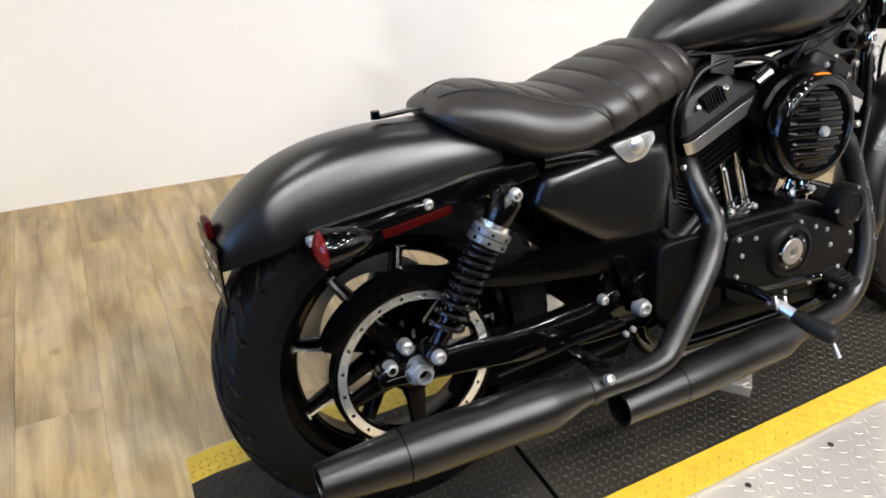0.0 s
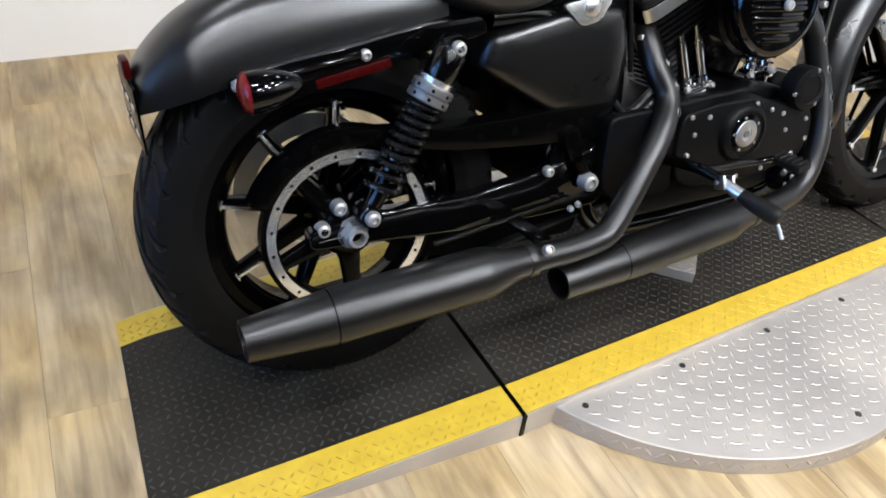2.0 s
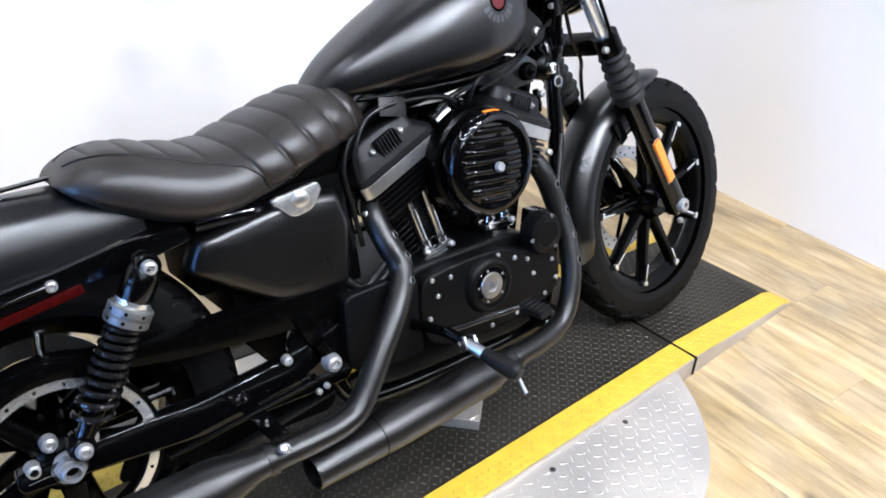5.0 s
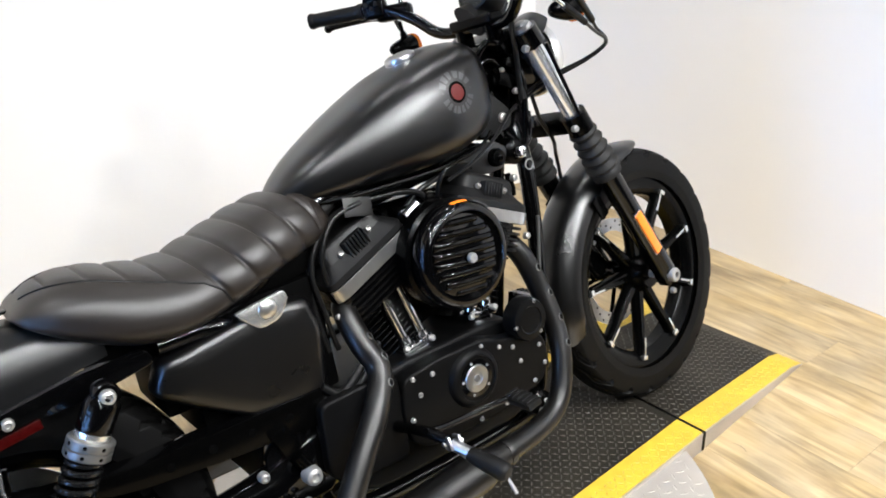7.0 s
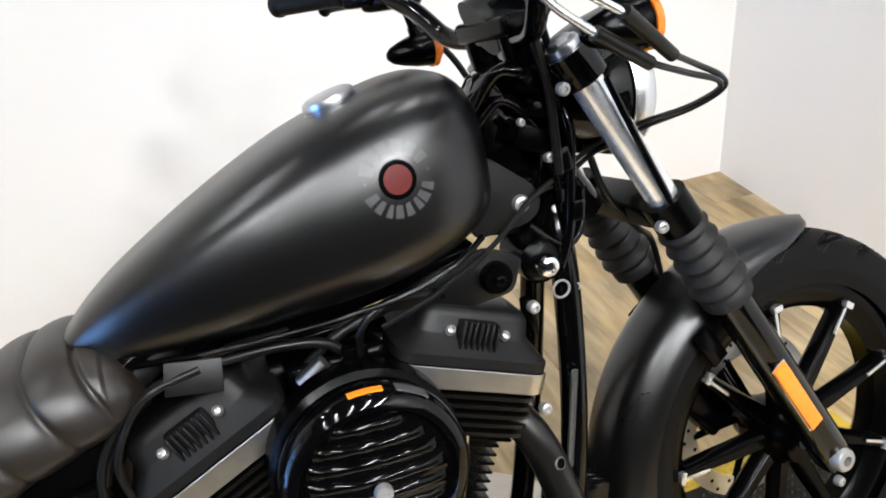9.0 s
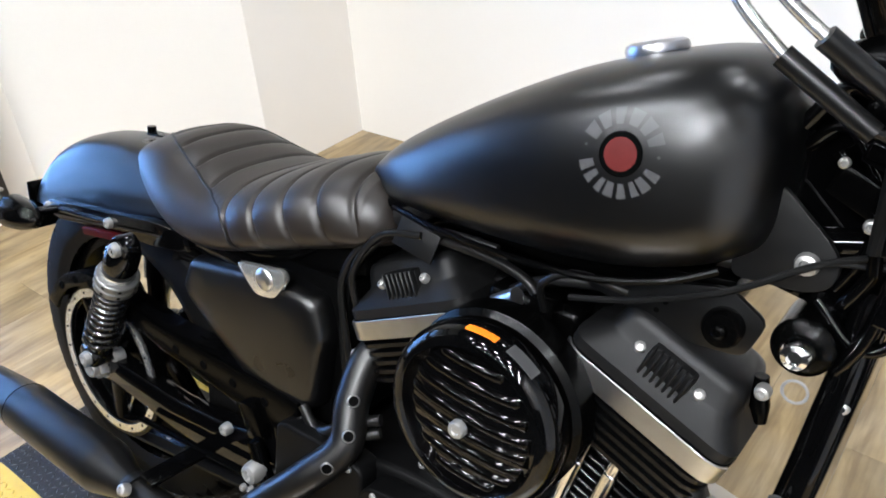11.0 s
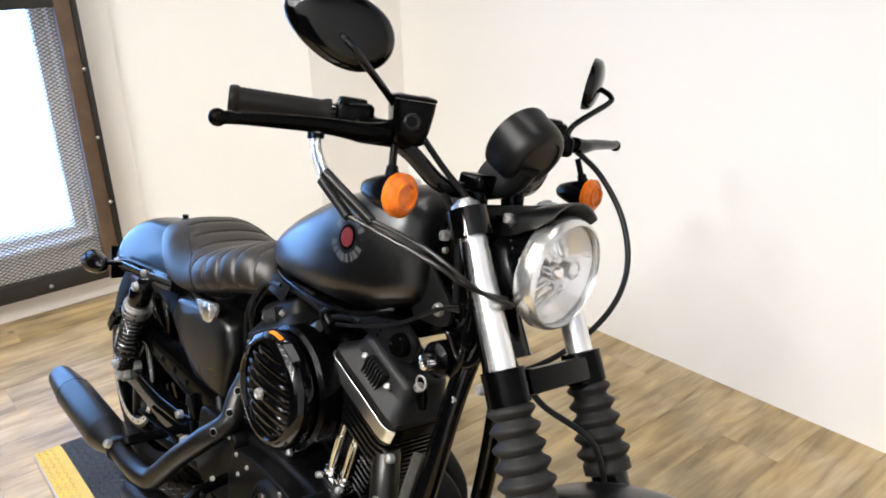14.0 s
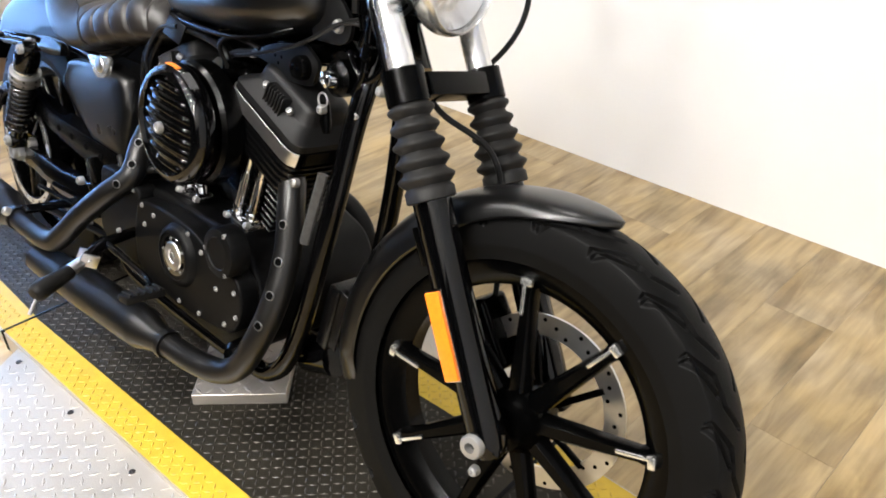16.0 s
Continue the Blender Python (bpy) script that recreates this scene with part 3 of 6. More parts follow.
dp = part("plate", lathe([(0.0, DISC), (DR - 0.002, DISC), (DR, DISC - 0.002), (DR, 0.001), (0.0, 0.001)], (*DC, 0), (0, 0, 1), 96), M_steel, disc, "bare steel diamond plate", sharp=20)
tagged(part("lug_pattern", lug_mesh(lug_spots(DC[0] - DR, DC[0] + DR, DC[1] - DR, DC[1] + DR, lambda x: DISC,
            lambda x, y: (x - DC[0]) ** 2 + (y - DC[1]) ** 2 < (DR - 0.02) ** 2 and clear(x, y, 0.012), turn=18), 0.86, 0.0009), M_steel, dp, sharp=10), kind="stuff")
bm = bmesh.new()
for k in range(170):
    a = 2 * math.pi * k / 170
    u = Vector((math.cos(a), math.sin(a), 0))
    w = Vector((-math.sin(a), math.cos(a), 0))
    c = Vector((*DC, 0.022)) + u * DR
    if not clear(c.x, c.y, 0.02):
        continue
    s = 1 if k % 2 else -1
    ln = (w + Vector((0, 0, s))).normalized()
    tn = (w - Vector((0, 0, s))).normalized()
    v = [bm.verts.new(c + p) for p in (-ln * 0.0125, -tn * 0.0038, ln * 0.0125, tn * 0.0038, -ln * 0.006 + u * 0.0014, ln * 0.006 + u * 0.0014)]
    for f in ((0, 1, 4), (1, 5, 4), (1, 2, 5), (2, 3, 5), (3, 4, 5), (3, 0, 4)):
        bm.faces.new([v[i] for i in f])
tagged(part("rim_lugs", bm, M_steel, dp, sharp=10), kind="stuff")
screw = None
for sx in (0.382, 0.630, 0.878, 1.126):
    for sy in (-0.612, -0.372 + 0.06 * (sx - 0.75), 0.30, 0.45):
        if not clear(sx, sy, 0.012) or math.hypot(sx - DC[0], sy - DC[1]) > DR - 0.02:
            continue
        m = Matrix.Translation((sx, sy, DISC))
        if screw is None:
            screw = part("screw", lathe([(0.0, 0.0008), (0.003, 0.0006), (0.0034, 0.0016), (0.0065, 0.0014), (0.007, 0)], axis=(0, 0, 1), n=12), M_gatesteel, disc)
            screw.matrix_basis = m
        else:
            again(screw, m, disc)

chock = thing("support_block", "low diamond plate steel block under the engine", "block", pose(0.810, -0.190, TOP + 0.0002, 0, 0, 46))
cw = part("plate", box((0.10, 0.095, 0.014), (0.20, 0.19, 0.028), bevel=0.0015, segments=1), M_steel, chock, sharp=20)
tagged(part("lug_pattern", lug_mesh([(0.012 + 0.0262 * i, 0.014 + 0.0262 * j, lambda x: 0.028, radians(45 if (i + j) % 2 else -45)) for i in range(7) for j in range(7)]), M_steel, cw, sharp=10), kind="stuff")


# ---- the motorcycle: x ahead, y to its left, z up from where the tyres touch ----
LEAN = 12.06
bike = thing("motorcycle", "matte black cruiser motorcycle leaning on its side stand", "motorcycle", pose(0.0064, -0.0878, 0.0306, -LEAN, -1.07, 1.24))
RA, FA, FORK = Vector((0, 0, 0.323)), Vector((1.521, 0, 0.320)), Vector((1.52, 0, 0.335))
RAKE = radians(30)
UP = Vector((-math.sin(RAKE), 0, math.cos(RAKE)))
HEADP = Vector((1.205, 0, 0.80))
STEER = Matrix.Translation(HEADP) @ Matrix.Rotation(radians(6.5), 4, UP) @ Matrix.Translation(-HEADP)


FRAKE = radians(28.3)
FUP = Vector((-math.sin(FRAKE), 0, math.cos(FRAKE)))


def on_fork(y, z, ahead=0.0):
    """A place on the fork leg's axis at the height z."""
    k = (z - FORK.z) / FUP.z
    return FORK + FUP * k + Vector((0, y, 0)) + Vector((math.cos(FRAKE), 0, math.sin(FRAKE))) * ahead


BOLT = {}


def bolt(place, r=0.007, parent=bike, axis=(0, -1, 0), mat=None, socket=True, xf=None):
    """A domed socket bolt standing out along its axis."""
    mat = mat or M_bolt
    key = (round(r, 4), mat.name)
    m = Matrix.Translation(place) @ Vector((0, 0, 1)).rotation_difference(Vector(axis)).to_matrix().to_4x4()
    if xf is not None:
        m = xf @ m
    if key in BOLT:
        return again(BOLT[key], m, parent)
    ob = part("bolt", lathe([(0.0, r * 0.45), (r * 0.42, r * 0.45), (r * 0.5, r * 0.85), (r * 0.85, r * 0.7), (r, r * 0.2), (r, -r * 0.6)], axis=(0, 0, 1), n=14), mat, parent)
    ob.matrix_basis = m
    BOLT[key] = ob
    return ob


def tyre(name, parent, centre, R, half, rim, groove, count, xf, label, width=0.0045):
    """A tyre whose tread grooves are cut into its surface."""
    nu, nv = 1300, 140
    s = np.linspace(-1, 1, nv)
    ang = s * radians(98)
    # rounded crown, then walls down to the rim
    yy = half * np.sin(np.clip(ang, -math.pi / 2, math.pi / 2)) * (1 - 0.10 * np.clip(np.abs(s) - 0.9, 0, 1) * 10)
    crown = R - (half * 0.50) * (1 - np.cos(np.clip(ang, -math.pi / 2, math.pi / 2)))
    walls = np.clip((np.abs(s) - 0.68) / 0.32, 0, 1)
    rr = crown * (1 - walls ** 1.3) + rim * walls ** 1.3
    u = np.arange(nu) / nu
    U, S = np.meshgrid(u, s, indexing="ij")
    d = np.zeros_like(U)
    period, arc = 2 * math.pi * R / count, half * 1.55
    for side in (1, -1):
        P = ((U * count + (0.0 if side > 0 else 0.5)) % 1.0) * period
        Q = S * side * arc
        for line in groove:
            for (t0, p0), (t1, p1) in zip(line, line[1:]):
                for wrap in (-2, -1, 0, 1):
                    ax, ay, bx, by = (p0 + wrap) * period, t0 * arc, (p1 + wrap) * period, t1 * arc
                    k = np.clip(((P - ax) * (bx - ax) + (Q - ay) * (by - ay)) / ((bx - ax) ** 2 + (by - ay) ** 2), 0, 1)
                    dist = np.hypot(P - ax - k * (bx - ax), Q - ay - k * (by - ay))
                    d = np.maximum(d, np.clip(1 - (dist / width) ** 4, 0, 1))
    depth = 0.0072 * d
    # the grooves sink along the surface's own normal
    gr, gy = np.gradient(rr), np.gradient(yy)
    size = np.hypot(gr, gy)
    r = rr[None, :] - depth * (gy / size)[None, :]
    y = yy[None, :] + depth * (gr / size)[None, :]
    th = U * 2 * math.pi
    co = np.stack([centre[0] + r * np.cos(th), centre[1] + y, centre[2] + r * np.sin(th)], -1)
    return grid_object(name, co, nu, nv, M_tyre, parent, label, True, False, xf)


def ring_mesh(centre, profile, n=96):
    """A closed profile of (radius, y) turned about the axle."""
    rings = []
    for k in range(n):
        a = 2 * math.pi * k / n
        rings.append([Vector((centre[0] + r * math.cos(a), centre[1] + y, centre[2] + r * math.sin(a))) for r, y in profile])
    return loft(rings, closed=True)


def spoke_mesh(r0, r1, y0, y1, w0, w1, d):
    """A cast spoke along +x from the hub, leaning outwards, with a raised spine."""
    rings = []
    for t in (0, 0.25, 0.5, 0.75, 0.92, 1):
        r, y, w = r0 + (r1 - r0) * t, y0 + (y1 - y0) * t, w0 + (w1 - w0) * t
        if t == 1:
            w *= 1.5
        rings.append([Vector((r, y + a * d, b * w)) for a, b in ((-1, -0.45), (-1, 0.45), (-0.6, 0.8), (0.5, 1), (1, 0.7), (1, -0.7), (0.5, -1), (-0.6, -0.8))])
    return loft(rings)


def wheel(name, label, centre, R, half, rim, count, xf, hub_r, hub_half, groove, tread, tread_label, turn=0.0):
    """A cast wheel: the rim with its tyre, hub and spokes."""
    h = half * 0.70
    prof = [(rim + 0.012, -h), (rim + 0.014, -h + 0.006), (rim - 0.004, -h + 0.010), (rim - 0.022, -h * 0.45), (rim - 0.024, h * 0.45),
            (rim - 0.004, h - 0.010), (rim + 0.014, h - 0.006), (rim + 0.012, h), (rim - 0.010, h), (rim - 0.032, h * 0.5), (rim - 0.034, -h * 0.5), (rim - 0.010, -h)]
    w = part(name, ring_mesh(centre, prof), M_black, bike, label, xf)
    tyre("tyre", w, centre, R, half, rim + 0.008, groove, tread, xf, tread_label, 0.0054 if half > 0.06 else 0.0040)
    part("hub", lathe([(0.0, -hub_half), (hub_r * 0.7, -hub_half), (hub_r * 0.8, -hub_half * 0.7), (hub_r, -hub_half * 0.45), (hub_r, hub_half * 0.45), (hub_r * 0.8, hub_half * 0.7), (hub_r * 0.7, hub_half), (0, hub_half)], centre, (0, 1, 0), 40), M_black, w, xf=xf)
    sp = tip = None
    base = (xf or Matrix()) @ Matrix.Translation(centre)
    for k in range(count):
        m = base @ Matrix.Rotation(radians(turn + 360 / count * k), 4, "Y")
        if sp is None:
            sp = part("spoke", spoke_mesh(hub_r * 0.80, rim - 0.026, -0.014, -0.024, 0.019, 0.0105, 0.014), M_black, w)
            sp.matrix_basis = m
            tip = part("spoke_tip", join(box((rim - 0.046, -0.0390, 0.003), (0.046, 0.003, 0.0055), bevel=0.001), box((rim - 0.017, -0.039, 0), (0.011, 0.010, 0.018), bevel=0.002)), M_machined, w, "machined silver spoke tip")
            tip.matrix_basis = m
        else:
            again(sp, m, w)
            again(tip, m, w)
    return w


GROOVE_R = [[(0.14, 0.0), (0.30, 0.42), (0.34, 0.98), (0.66, 1.29)], [(0.05, 0.45), (0.34, 1.0)], [(0.40, 0.35), (0.70, 0.76)]]
GROOVE_F = [[(0.08, 0.0), (0.32, 0.36), (0.34, 0.80), (0.70, 1.22)], [(0.42, 0.55), (0.72, 1.14)]]
rear_wheel = wheel("rear_wheel", "black cast rear wheel with silver spoke tips", RA, 0.323, 0.078, 0.218, 9, None, 0.05, 0.075, GROOVE_R, 21, "wide black tyre with chevron tread", 37)
front_wheel = wheel("front_wheel", "black cast front wheel with silver spoke tips", FA, 0.331, 0.052, 0.243, 9, STEER, 0.052, 0.058, GROOVE_F, 22, "narrow black tyre with angled tread", 26)

part("rim_face", ring_mesh(RA + Vector((0, -0.030, 0)), [(0.214, -0.004), (0.214, 0.004), (0.188, 0.004), (0.186, 0.0), (0.188, -0.004)]), M_black, rear_wheel, "broad black rim face")

# front brake disc and caliper on the left side
part("brake_disc", ring_mesh(FA + Vector((0, 0.062, 0)), [(0.146, -0.0025), (0.146, 0.0025), (0.112, 0.0025), (0.112, -0.0025)]), M_alu, front_wheel, "drilled steel brake disc", STEER)
part("disc_carrier", join(*[tube([FA + Vector((0.03 * math.cos(a), 0.05, 0.03 * math.sin(a))), FA + Vector((0.118 * math.cos(a + 0.25), 0.062, 0.118 * math.sin(a + 0.25)))], 0.006, 8, 1) for a in [radians(72 * k + 20) for k in range(5)]]), M_black, front_wheel, xf=STEER)
# drilled holes as near-black discs on the face, shade put into the colour
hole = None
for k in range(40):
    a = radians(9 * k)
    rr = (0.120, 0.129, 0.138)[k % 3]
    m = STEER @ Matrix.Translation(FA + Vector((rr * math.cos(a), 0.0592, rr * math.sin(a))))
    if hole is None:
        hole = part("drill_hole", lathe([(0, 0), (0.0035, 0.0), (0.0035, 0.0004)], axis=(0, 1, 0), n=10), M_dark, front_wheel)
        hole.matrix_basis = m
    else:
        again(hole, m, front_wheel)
cal_c = FA + Vector((-0.112, 0.062, 0.075))
caliper = part("brake_caliper", box(cal_c, (0.06, 0.075, 0.12), Matrix.Rotation(radians(-35), 4, "Y"), 0.012, 3), M_black, bike, "black brake caliper", STEER)

# ---- fork ----
for side, y in (("right", -0.098), ("left", 0.098)):
    a, b, c, d, e = on_fork(y, 0.332), on_fork(y, 0.64), on_fork(y, 0.755), on_fork(y, 0.965), on_fork(y, 1.0)
    part("fork_leg", join(tube([a - FUP * 0.035, a - FUP * 0.02, a, b], [0.02, 0.027, 0.029, 0.028], 22, 1), box(a + Vector((0.004, 0, -0.012)), (0.05, 0.036, 0.05), Matrix.Rotation(-FRAKE, 4, "Y"), 0.010, 3)), M_gloss, bike, "gloss black fork leg", STEER)
    part("fork_tube", tube([c, d], 0.0205, 26, 1), M_tube, bike, "bright chrome fork tube", STEER)
    # rubber gaiter with five folds
    top, bot = on_fork(y, 0.752), on_fork(y, 0.628)
    n, prof = 5, []
    length = (top - bot).length
    for k in range(n):
        r = 0.0295 + 0.0070 * k / (n - 1)
        h = length * 0.86 * k / n
        prof += [(r - 0.0055, h), (r - 0.004, h + 0.003), (r + 0.0035, h + length * 0.060), (r + 0.0048, h + length * 0.082), (r + 0.0035, h + length * 0.104), (r - 0.0045, h + length * 0.160)]
    prof += [(0.034, length * 0.87), (0.036, length * 0.885), (0.036, length * 0.99), (0.033, length), (0.0, length)]
    part("fork_gaiter", lathe([(0.0, 0.0)] + prof, top, -FUP, 36), M_gaiter, bike, "ribbed black rubber fork gaiter", STEER, sharp=50)
    lo, hi = on_fork(y, 0.772), on_fork(y, 0.978)
    part("lower_clamp", tube([lo - FUP * 0.026, lo + FUP * 0.022], 0.031, 24, 1), M_black, bike, xf=STEER)
    part("upper_clamp", tube([hi - FUP * 0.024, hi + FUP * 0.018], 0.030, 24, 1), M_gloss, bike, xf=STEER)
    fc = part("fork_cap", lathe([(0, 0.011), (0.017, 0.011), (0.0205, 0.009), (0.0215, 0.004), (0.0215, 0)], hi + FUP * 0.017, FUP, 24), M_cap, bike, "satin silver fork cap", STEER)
    part("cap_nut", lathe([(0, 0.008), (0.010, 0.008), (0.013, 0.006), (0.0135, 0)], hi + FUP * 0.026, FUP, 6), M_bolt, fc, xf=STEER)
    for q, drop in ((lo, 0.014), (hi, 0.026)):
        bolt(q + Vector((-0.028, -0.016 if y < 0 else 0.016, -drop)), 0.008, axis=(-0.3, -1 if y < 0 else 1, 0), xf=STEER)
part("lower_yoke", box(on_fork(0, 0.772) - FUP * 0.002 + Vector((0.002, 0, 0)), (0.05, 0.15, 0.036), Matrix.Rotation(-FRAKE, 4, "Y"), 0.006), M_black, bike, xf=STEER)
part("upper_yoke", box(on_fork(0, 0.978) + Vector((-0.02, 0, 0)), (0.075, 0.15, 0.026), Matrix.Rotation(-FRAKE, 4, "Y"), 0.008), M_black, bike, xf=STEER)
part("steering_head", tube([HEADP - UP * 0.03, HEADP + UP * 0.12], 0.030, 24, 1), M_gloss, bike)
for y in (-0.098, 0.098):
    s = -1 if y < 0 else 1
    p0, p1 = on_fork(y * 1.33, 0.530, -0.012), on_fork(y * 1.33, 0.396, -0.012)
    mid = (p0 + p1) / 2
    refl = part("reflector", box(mid, (0.024, 0.005, 0.128), Matrix.Rotation(-FRAKE, 4, "Y"), 0.0015), M_orangeflat, bike, "orange plastic reflector", STEER)
    part("reflector_base", box(mid - Vector((0, s * 0.0042, 0)), (0.028, 0.0035, 0.133), Matrix.Rotation(-FRAKE, 4, "Y"), 0.001), M_chrome, refl, xf=STEER)
axle = part("front_axle", tube([FA + Vector((0, -0.11, 0)), FA + Vector((0, 0.12, 0))], 0.011, 18, 1), M_bolt, bike, xf=STEER)
part("axle_end", lathe([(0, 0.004), (0.007, 0.004), (0.008, 0.018), (0.016, 0.017), (0.018, 0.014), (0.018, 0)], FA + Vector((0, -0.118, 0.0)), (0, -1, 0), 24), M_bolt, axle, xf=STEER)
bolt(FA + Vector((0.004, -0.115, -0.045)), 0.008, xf=STEER)

# ---- mudguards ----
def front_guard():
    rings = []
    a0, a1, n = 76, 193, 46
    for k in range(n + 1):
        t = k / n
        a = radians(a0 + (a1 - a0) * t)
        R = 0.348 + 0.004 * math.sin(t * math.pi) + 0.004 * max(0, 1 - t * 9)
        w = 0.064 * min(1, 0.08 + 2.5 * math.sqrt(t), 0.75 + 3.0 * (1 - t))
        drop = 0.056 * min(1, 0.16 + 2.0 * t)
        ring = []
        for o in (0.0, -0.003):
            seg = []
            for j in range(17):
                s = -1 + 2 * j / 16
                yy = (w + o) * math.sin(s * math.pi / 2)
                rr = R + o - drop * (1 - math.cos(s * math.pi / 2)) ** 1.25
                seg.append((yy, rr))
            ring += seg if o == 0 else seg[::-1]
        rings.append([FA + Vector((r * math.cos(a), y, r * math.sin(a))) for y, r in ring])
    return part("front_mudguard", loft(rings), M_denim, bike, "satin black front mudguard", STEER, sharp=50)


fg = front_guard()
for y in (-0.072, 0.072):
    part("mudguard_stay", box(FA + Vector((-0.175, y, 0.23)), (0.03, 0.008, 0.06), Matrix.Rotation(-RAKE, 4, "Y"), 0.003), M_black, fg, xf=STEER)

TOPX = [-0.284, -0.278, -0.266, -0.244, -0.215, -0.18, -0.135, -0.08, 0.0, 0.08, 0.16, 0.21]
TOPZ = [0.576, 0.601, 0.622, 0.646, 0.670, 0.691, 0.709, 0.722, 0.729, 0.728, 0.724, 0.720]
LOWX = [-0.298, -0.26, -0.20, -0.10, 0.06, 0.21]
LOWZ = [0.555, 0.560, 0.572, 0.594, 0.622, 0.645]


def rear_guard():
    rings = []
    xs = list(-0.284 + (np.linspace(0, 1, 60) ** 1.6) * 0.494)
    for x in xs:
        t, l = curve(x, TOPX, TOPZ), curve(x, LOWX, LOWZ)
        w = 0.090 * min(1, 0.80 + 2.5 * (x + 0.284))
        ring = []
        for o in (0.0, -0.003):
            seg = []
            for j in range(25):
                a = math.pi * j / 24
                c, s = math.cos(a), math.sin(a)
                yy = -(w + o) * math.copysign(abs(c) ** 0.76, c)
                zz = l + (t + o - l) * abs(s) ** 0.74
                seg.append(Vector((x, yy, zz)))
            ring += seg if o == 0 else seg[::-1]
        rings.append(ring)
    return part("rear_mudguard", loft(rings), M_denim, bike, "satin black bobbed rear mudguard", sharp=50)


rear_guard()
for y in (-0.106, 0.106):
    s = -1 if y < 0 else 1
    rail = [(-0.165, 0.582), (-0.15, 0.604), (0.05, 0.624), (0.16, 0.640), (0.26, 0.642), (0.27, 0.615), (0.17, 0.598), (0.06, 0.594), (-0.12, 0.572)]
    strut = part("mudguard_strut", prism(rounded(rail, 0.012, 3), y - 0.009, y + 0.009, 0.004), M_gloss, bike, "gloss black mudguard strut")
    part("strut_trim", tube([(-0.135, y + s * 0.011, 0.592), (-0.04, y + s * 0.011, 0.601), (0.045, y + s * 0.011, 0.609)], 0.0055, 10), M_gloss, strut)
    refl = part("side_reflector", box((0.03, y + s * 0.012, 0.583), (0.125, 0.006, 0.015), Matrix.Rotation(radians(-8), 4, "Y"), 0.002), M_redflat, bike, "red side reflector")
    bolt((0.051, y + s * 0.011, 0.608), 0.0095, axis=(0, s, 0))
    bolt((-0.148, y + s * 0.009, 0.590), 0.0095, axis=(0, s, 0))
    # bullet turn signal on a short stalk
    c = Vector((-0.150, y + s * 0.072, 0.595))
    sig = part("rear_turn_signal", lathe([(0.0, 0.082), (0.006, 0.081), (0.013, 0.074), (0.021, 0.058), (0.027, 0.038), (0.030, 0.015), (0.031, 0.0), (0.0, 0.0)], c, (1, 0, 0.03), 32), M_gloss, bike, "gloss black bullet turn signal with red lens")
    part("lens", lathe([(0.0, 0.013), (0.012, 0.012), (0.022, 0.008), (0.0295, 0.002), (0.030, 0.0), (0.0, 0.0)], c, (-1, 0, -0.03), 32), M_red, sig, "red lens")
    part("stalk", tube([c + Vector((0.03, -s * 0.02, 0)), Vector((-0.11, y, 0.594))], 0.008, 14, 1), M_gloss, sig)
tail = part("tail_bracket", prism([(-0.085, 0.598), (0.085, 0.598), (0.085, 0.50), (-0.085, 0.50)], -0.288, -0.284, 0.001, axes="yz"), M_black, bike, "black plate bracket with slots")
for z in (0.566, 0.526):
    for y in (-0.058, 0.0, 0.058):
        part("slot", box((-0.2892, y, z), (0.002, 0.036, 0.007), bevel=0.0008), M_machined, tail)
part("rear_marker", box((-0.284, 0, 0.612), (0.012, 0.05, 0.028), bevel=0.004), M_redflat, bike, "small red rear marker")
part("seat_bracket", join(box((0.065, 0, 0.7405), (0.09, 0.022, 0.004), Matrix.Rotation(radians(-3), 4, "Y"), 0.001), tube([(0.02, 0, 0.736), (0.02, 0, 0.750)], 0.008, 12, 1)), M_black, bike)

# ---- final drive on the right ----
PY = -0.108
part("drive_pulley", ring_mesh(RA + Vector((0, PY, 0)), [(0.150, -0.012), (0.150, 0.012), (0.122, 0.012), (0.122, -0.006), (0.142, -0.012)]), M_black, bike, "black drive pulley")
part("pulley_ring", ring_mesh(RA + Vector((0, PY - 0.0125, 0)), [(0.142, -0.0015), (0.142, 0.0015), (0.1265, 0.0015), (0.1265, -0.0015)]), M_machined, bike, "machined silver pulley ring")
# uncut holes round the ring: flat discs coloured like the shade inside
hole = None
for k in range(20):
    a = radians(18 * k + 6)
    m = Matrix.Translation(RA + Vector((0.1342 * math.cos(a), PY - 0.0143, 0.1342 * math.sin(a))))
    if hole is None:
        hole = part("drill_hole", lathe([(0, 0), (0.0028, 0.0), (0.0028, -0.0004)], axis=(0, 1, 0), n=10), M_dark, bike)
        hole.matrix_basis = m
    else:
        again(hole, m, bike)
sp = None
for k in range(5):
    m = Matrix.Translation(RA + Vector((0, PY, 0))) @ Matrix.Rotation(radians(72 * k + 18), 4, "Y")
    if sp is None:
        sp = part("pulley_spoke", spoke_mesh(0.03, 0.126, 0.0, 0.0, 0.022, 0.014, 0.008), M_black, bike)
        sp.matrix_basis = m
    else:
        again(sp, m, bike)
part("pulley_hub", lathe([(0, 0.022), (0.03, 0.022), (0.045, 0.012), (0.05, 0), (0.0, 0.0)], RA + Vector((0, PY, 0)), (0, -1, 0), 36), M_black, bike)
for a in (110, 164, 37):
    bolt(RA + Vector((0.050 * math.cos(radians(a)), PY - 0.016, 0.050 * math.sin(radians(a)))), 0.0135)
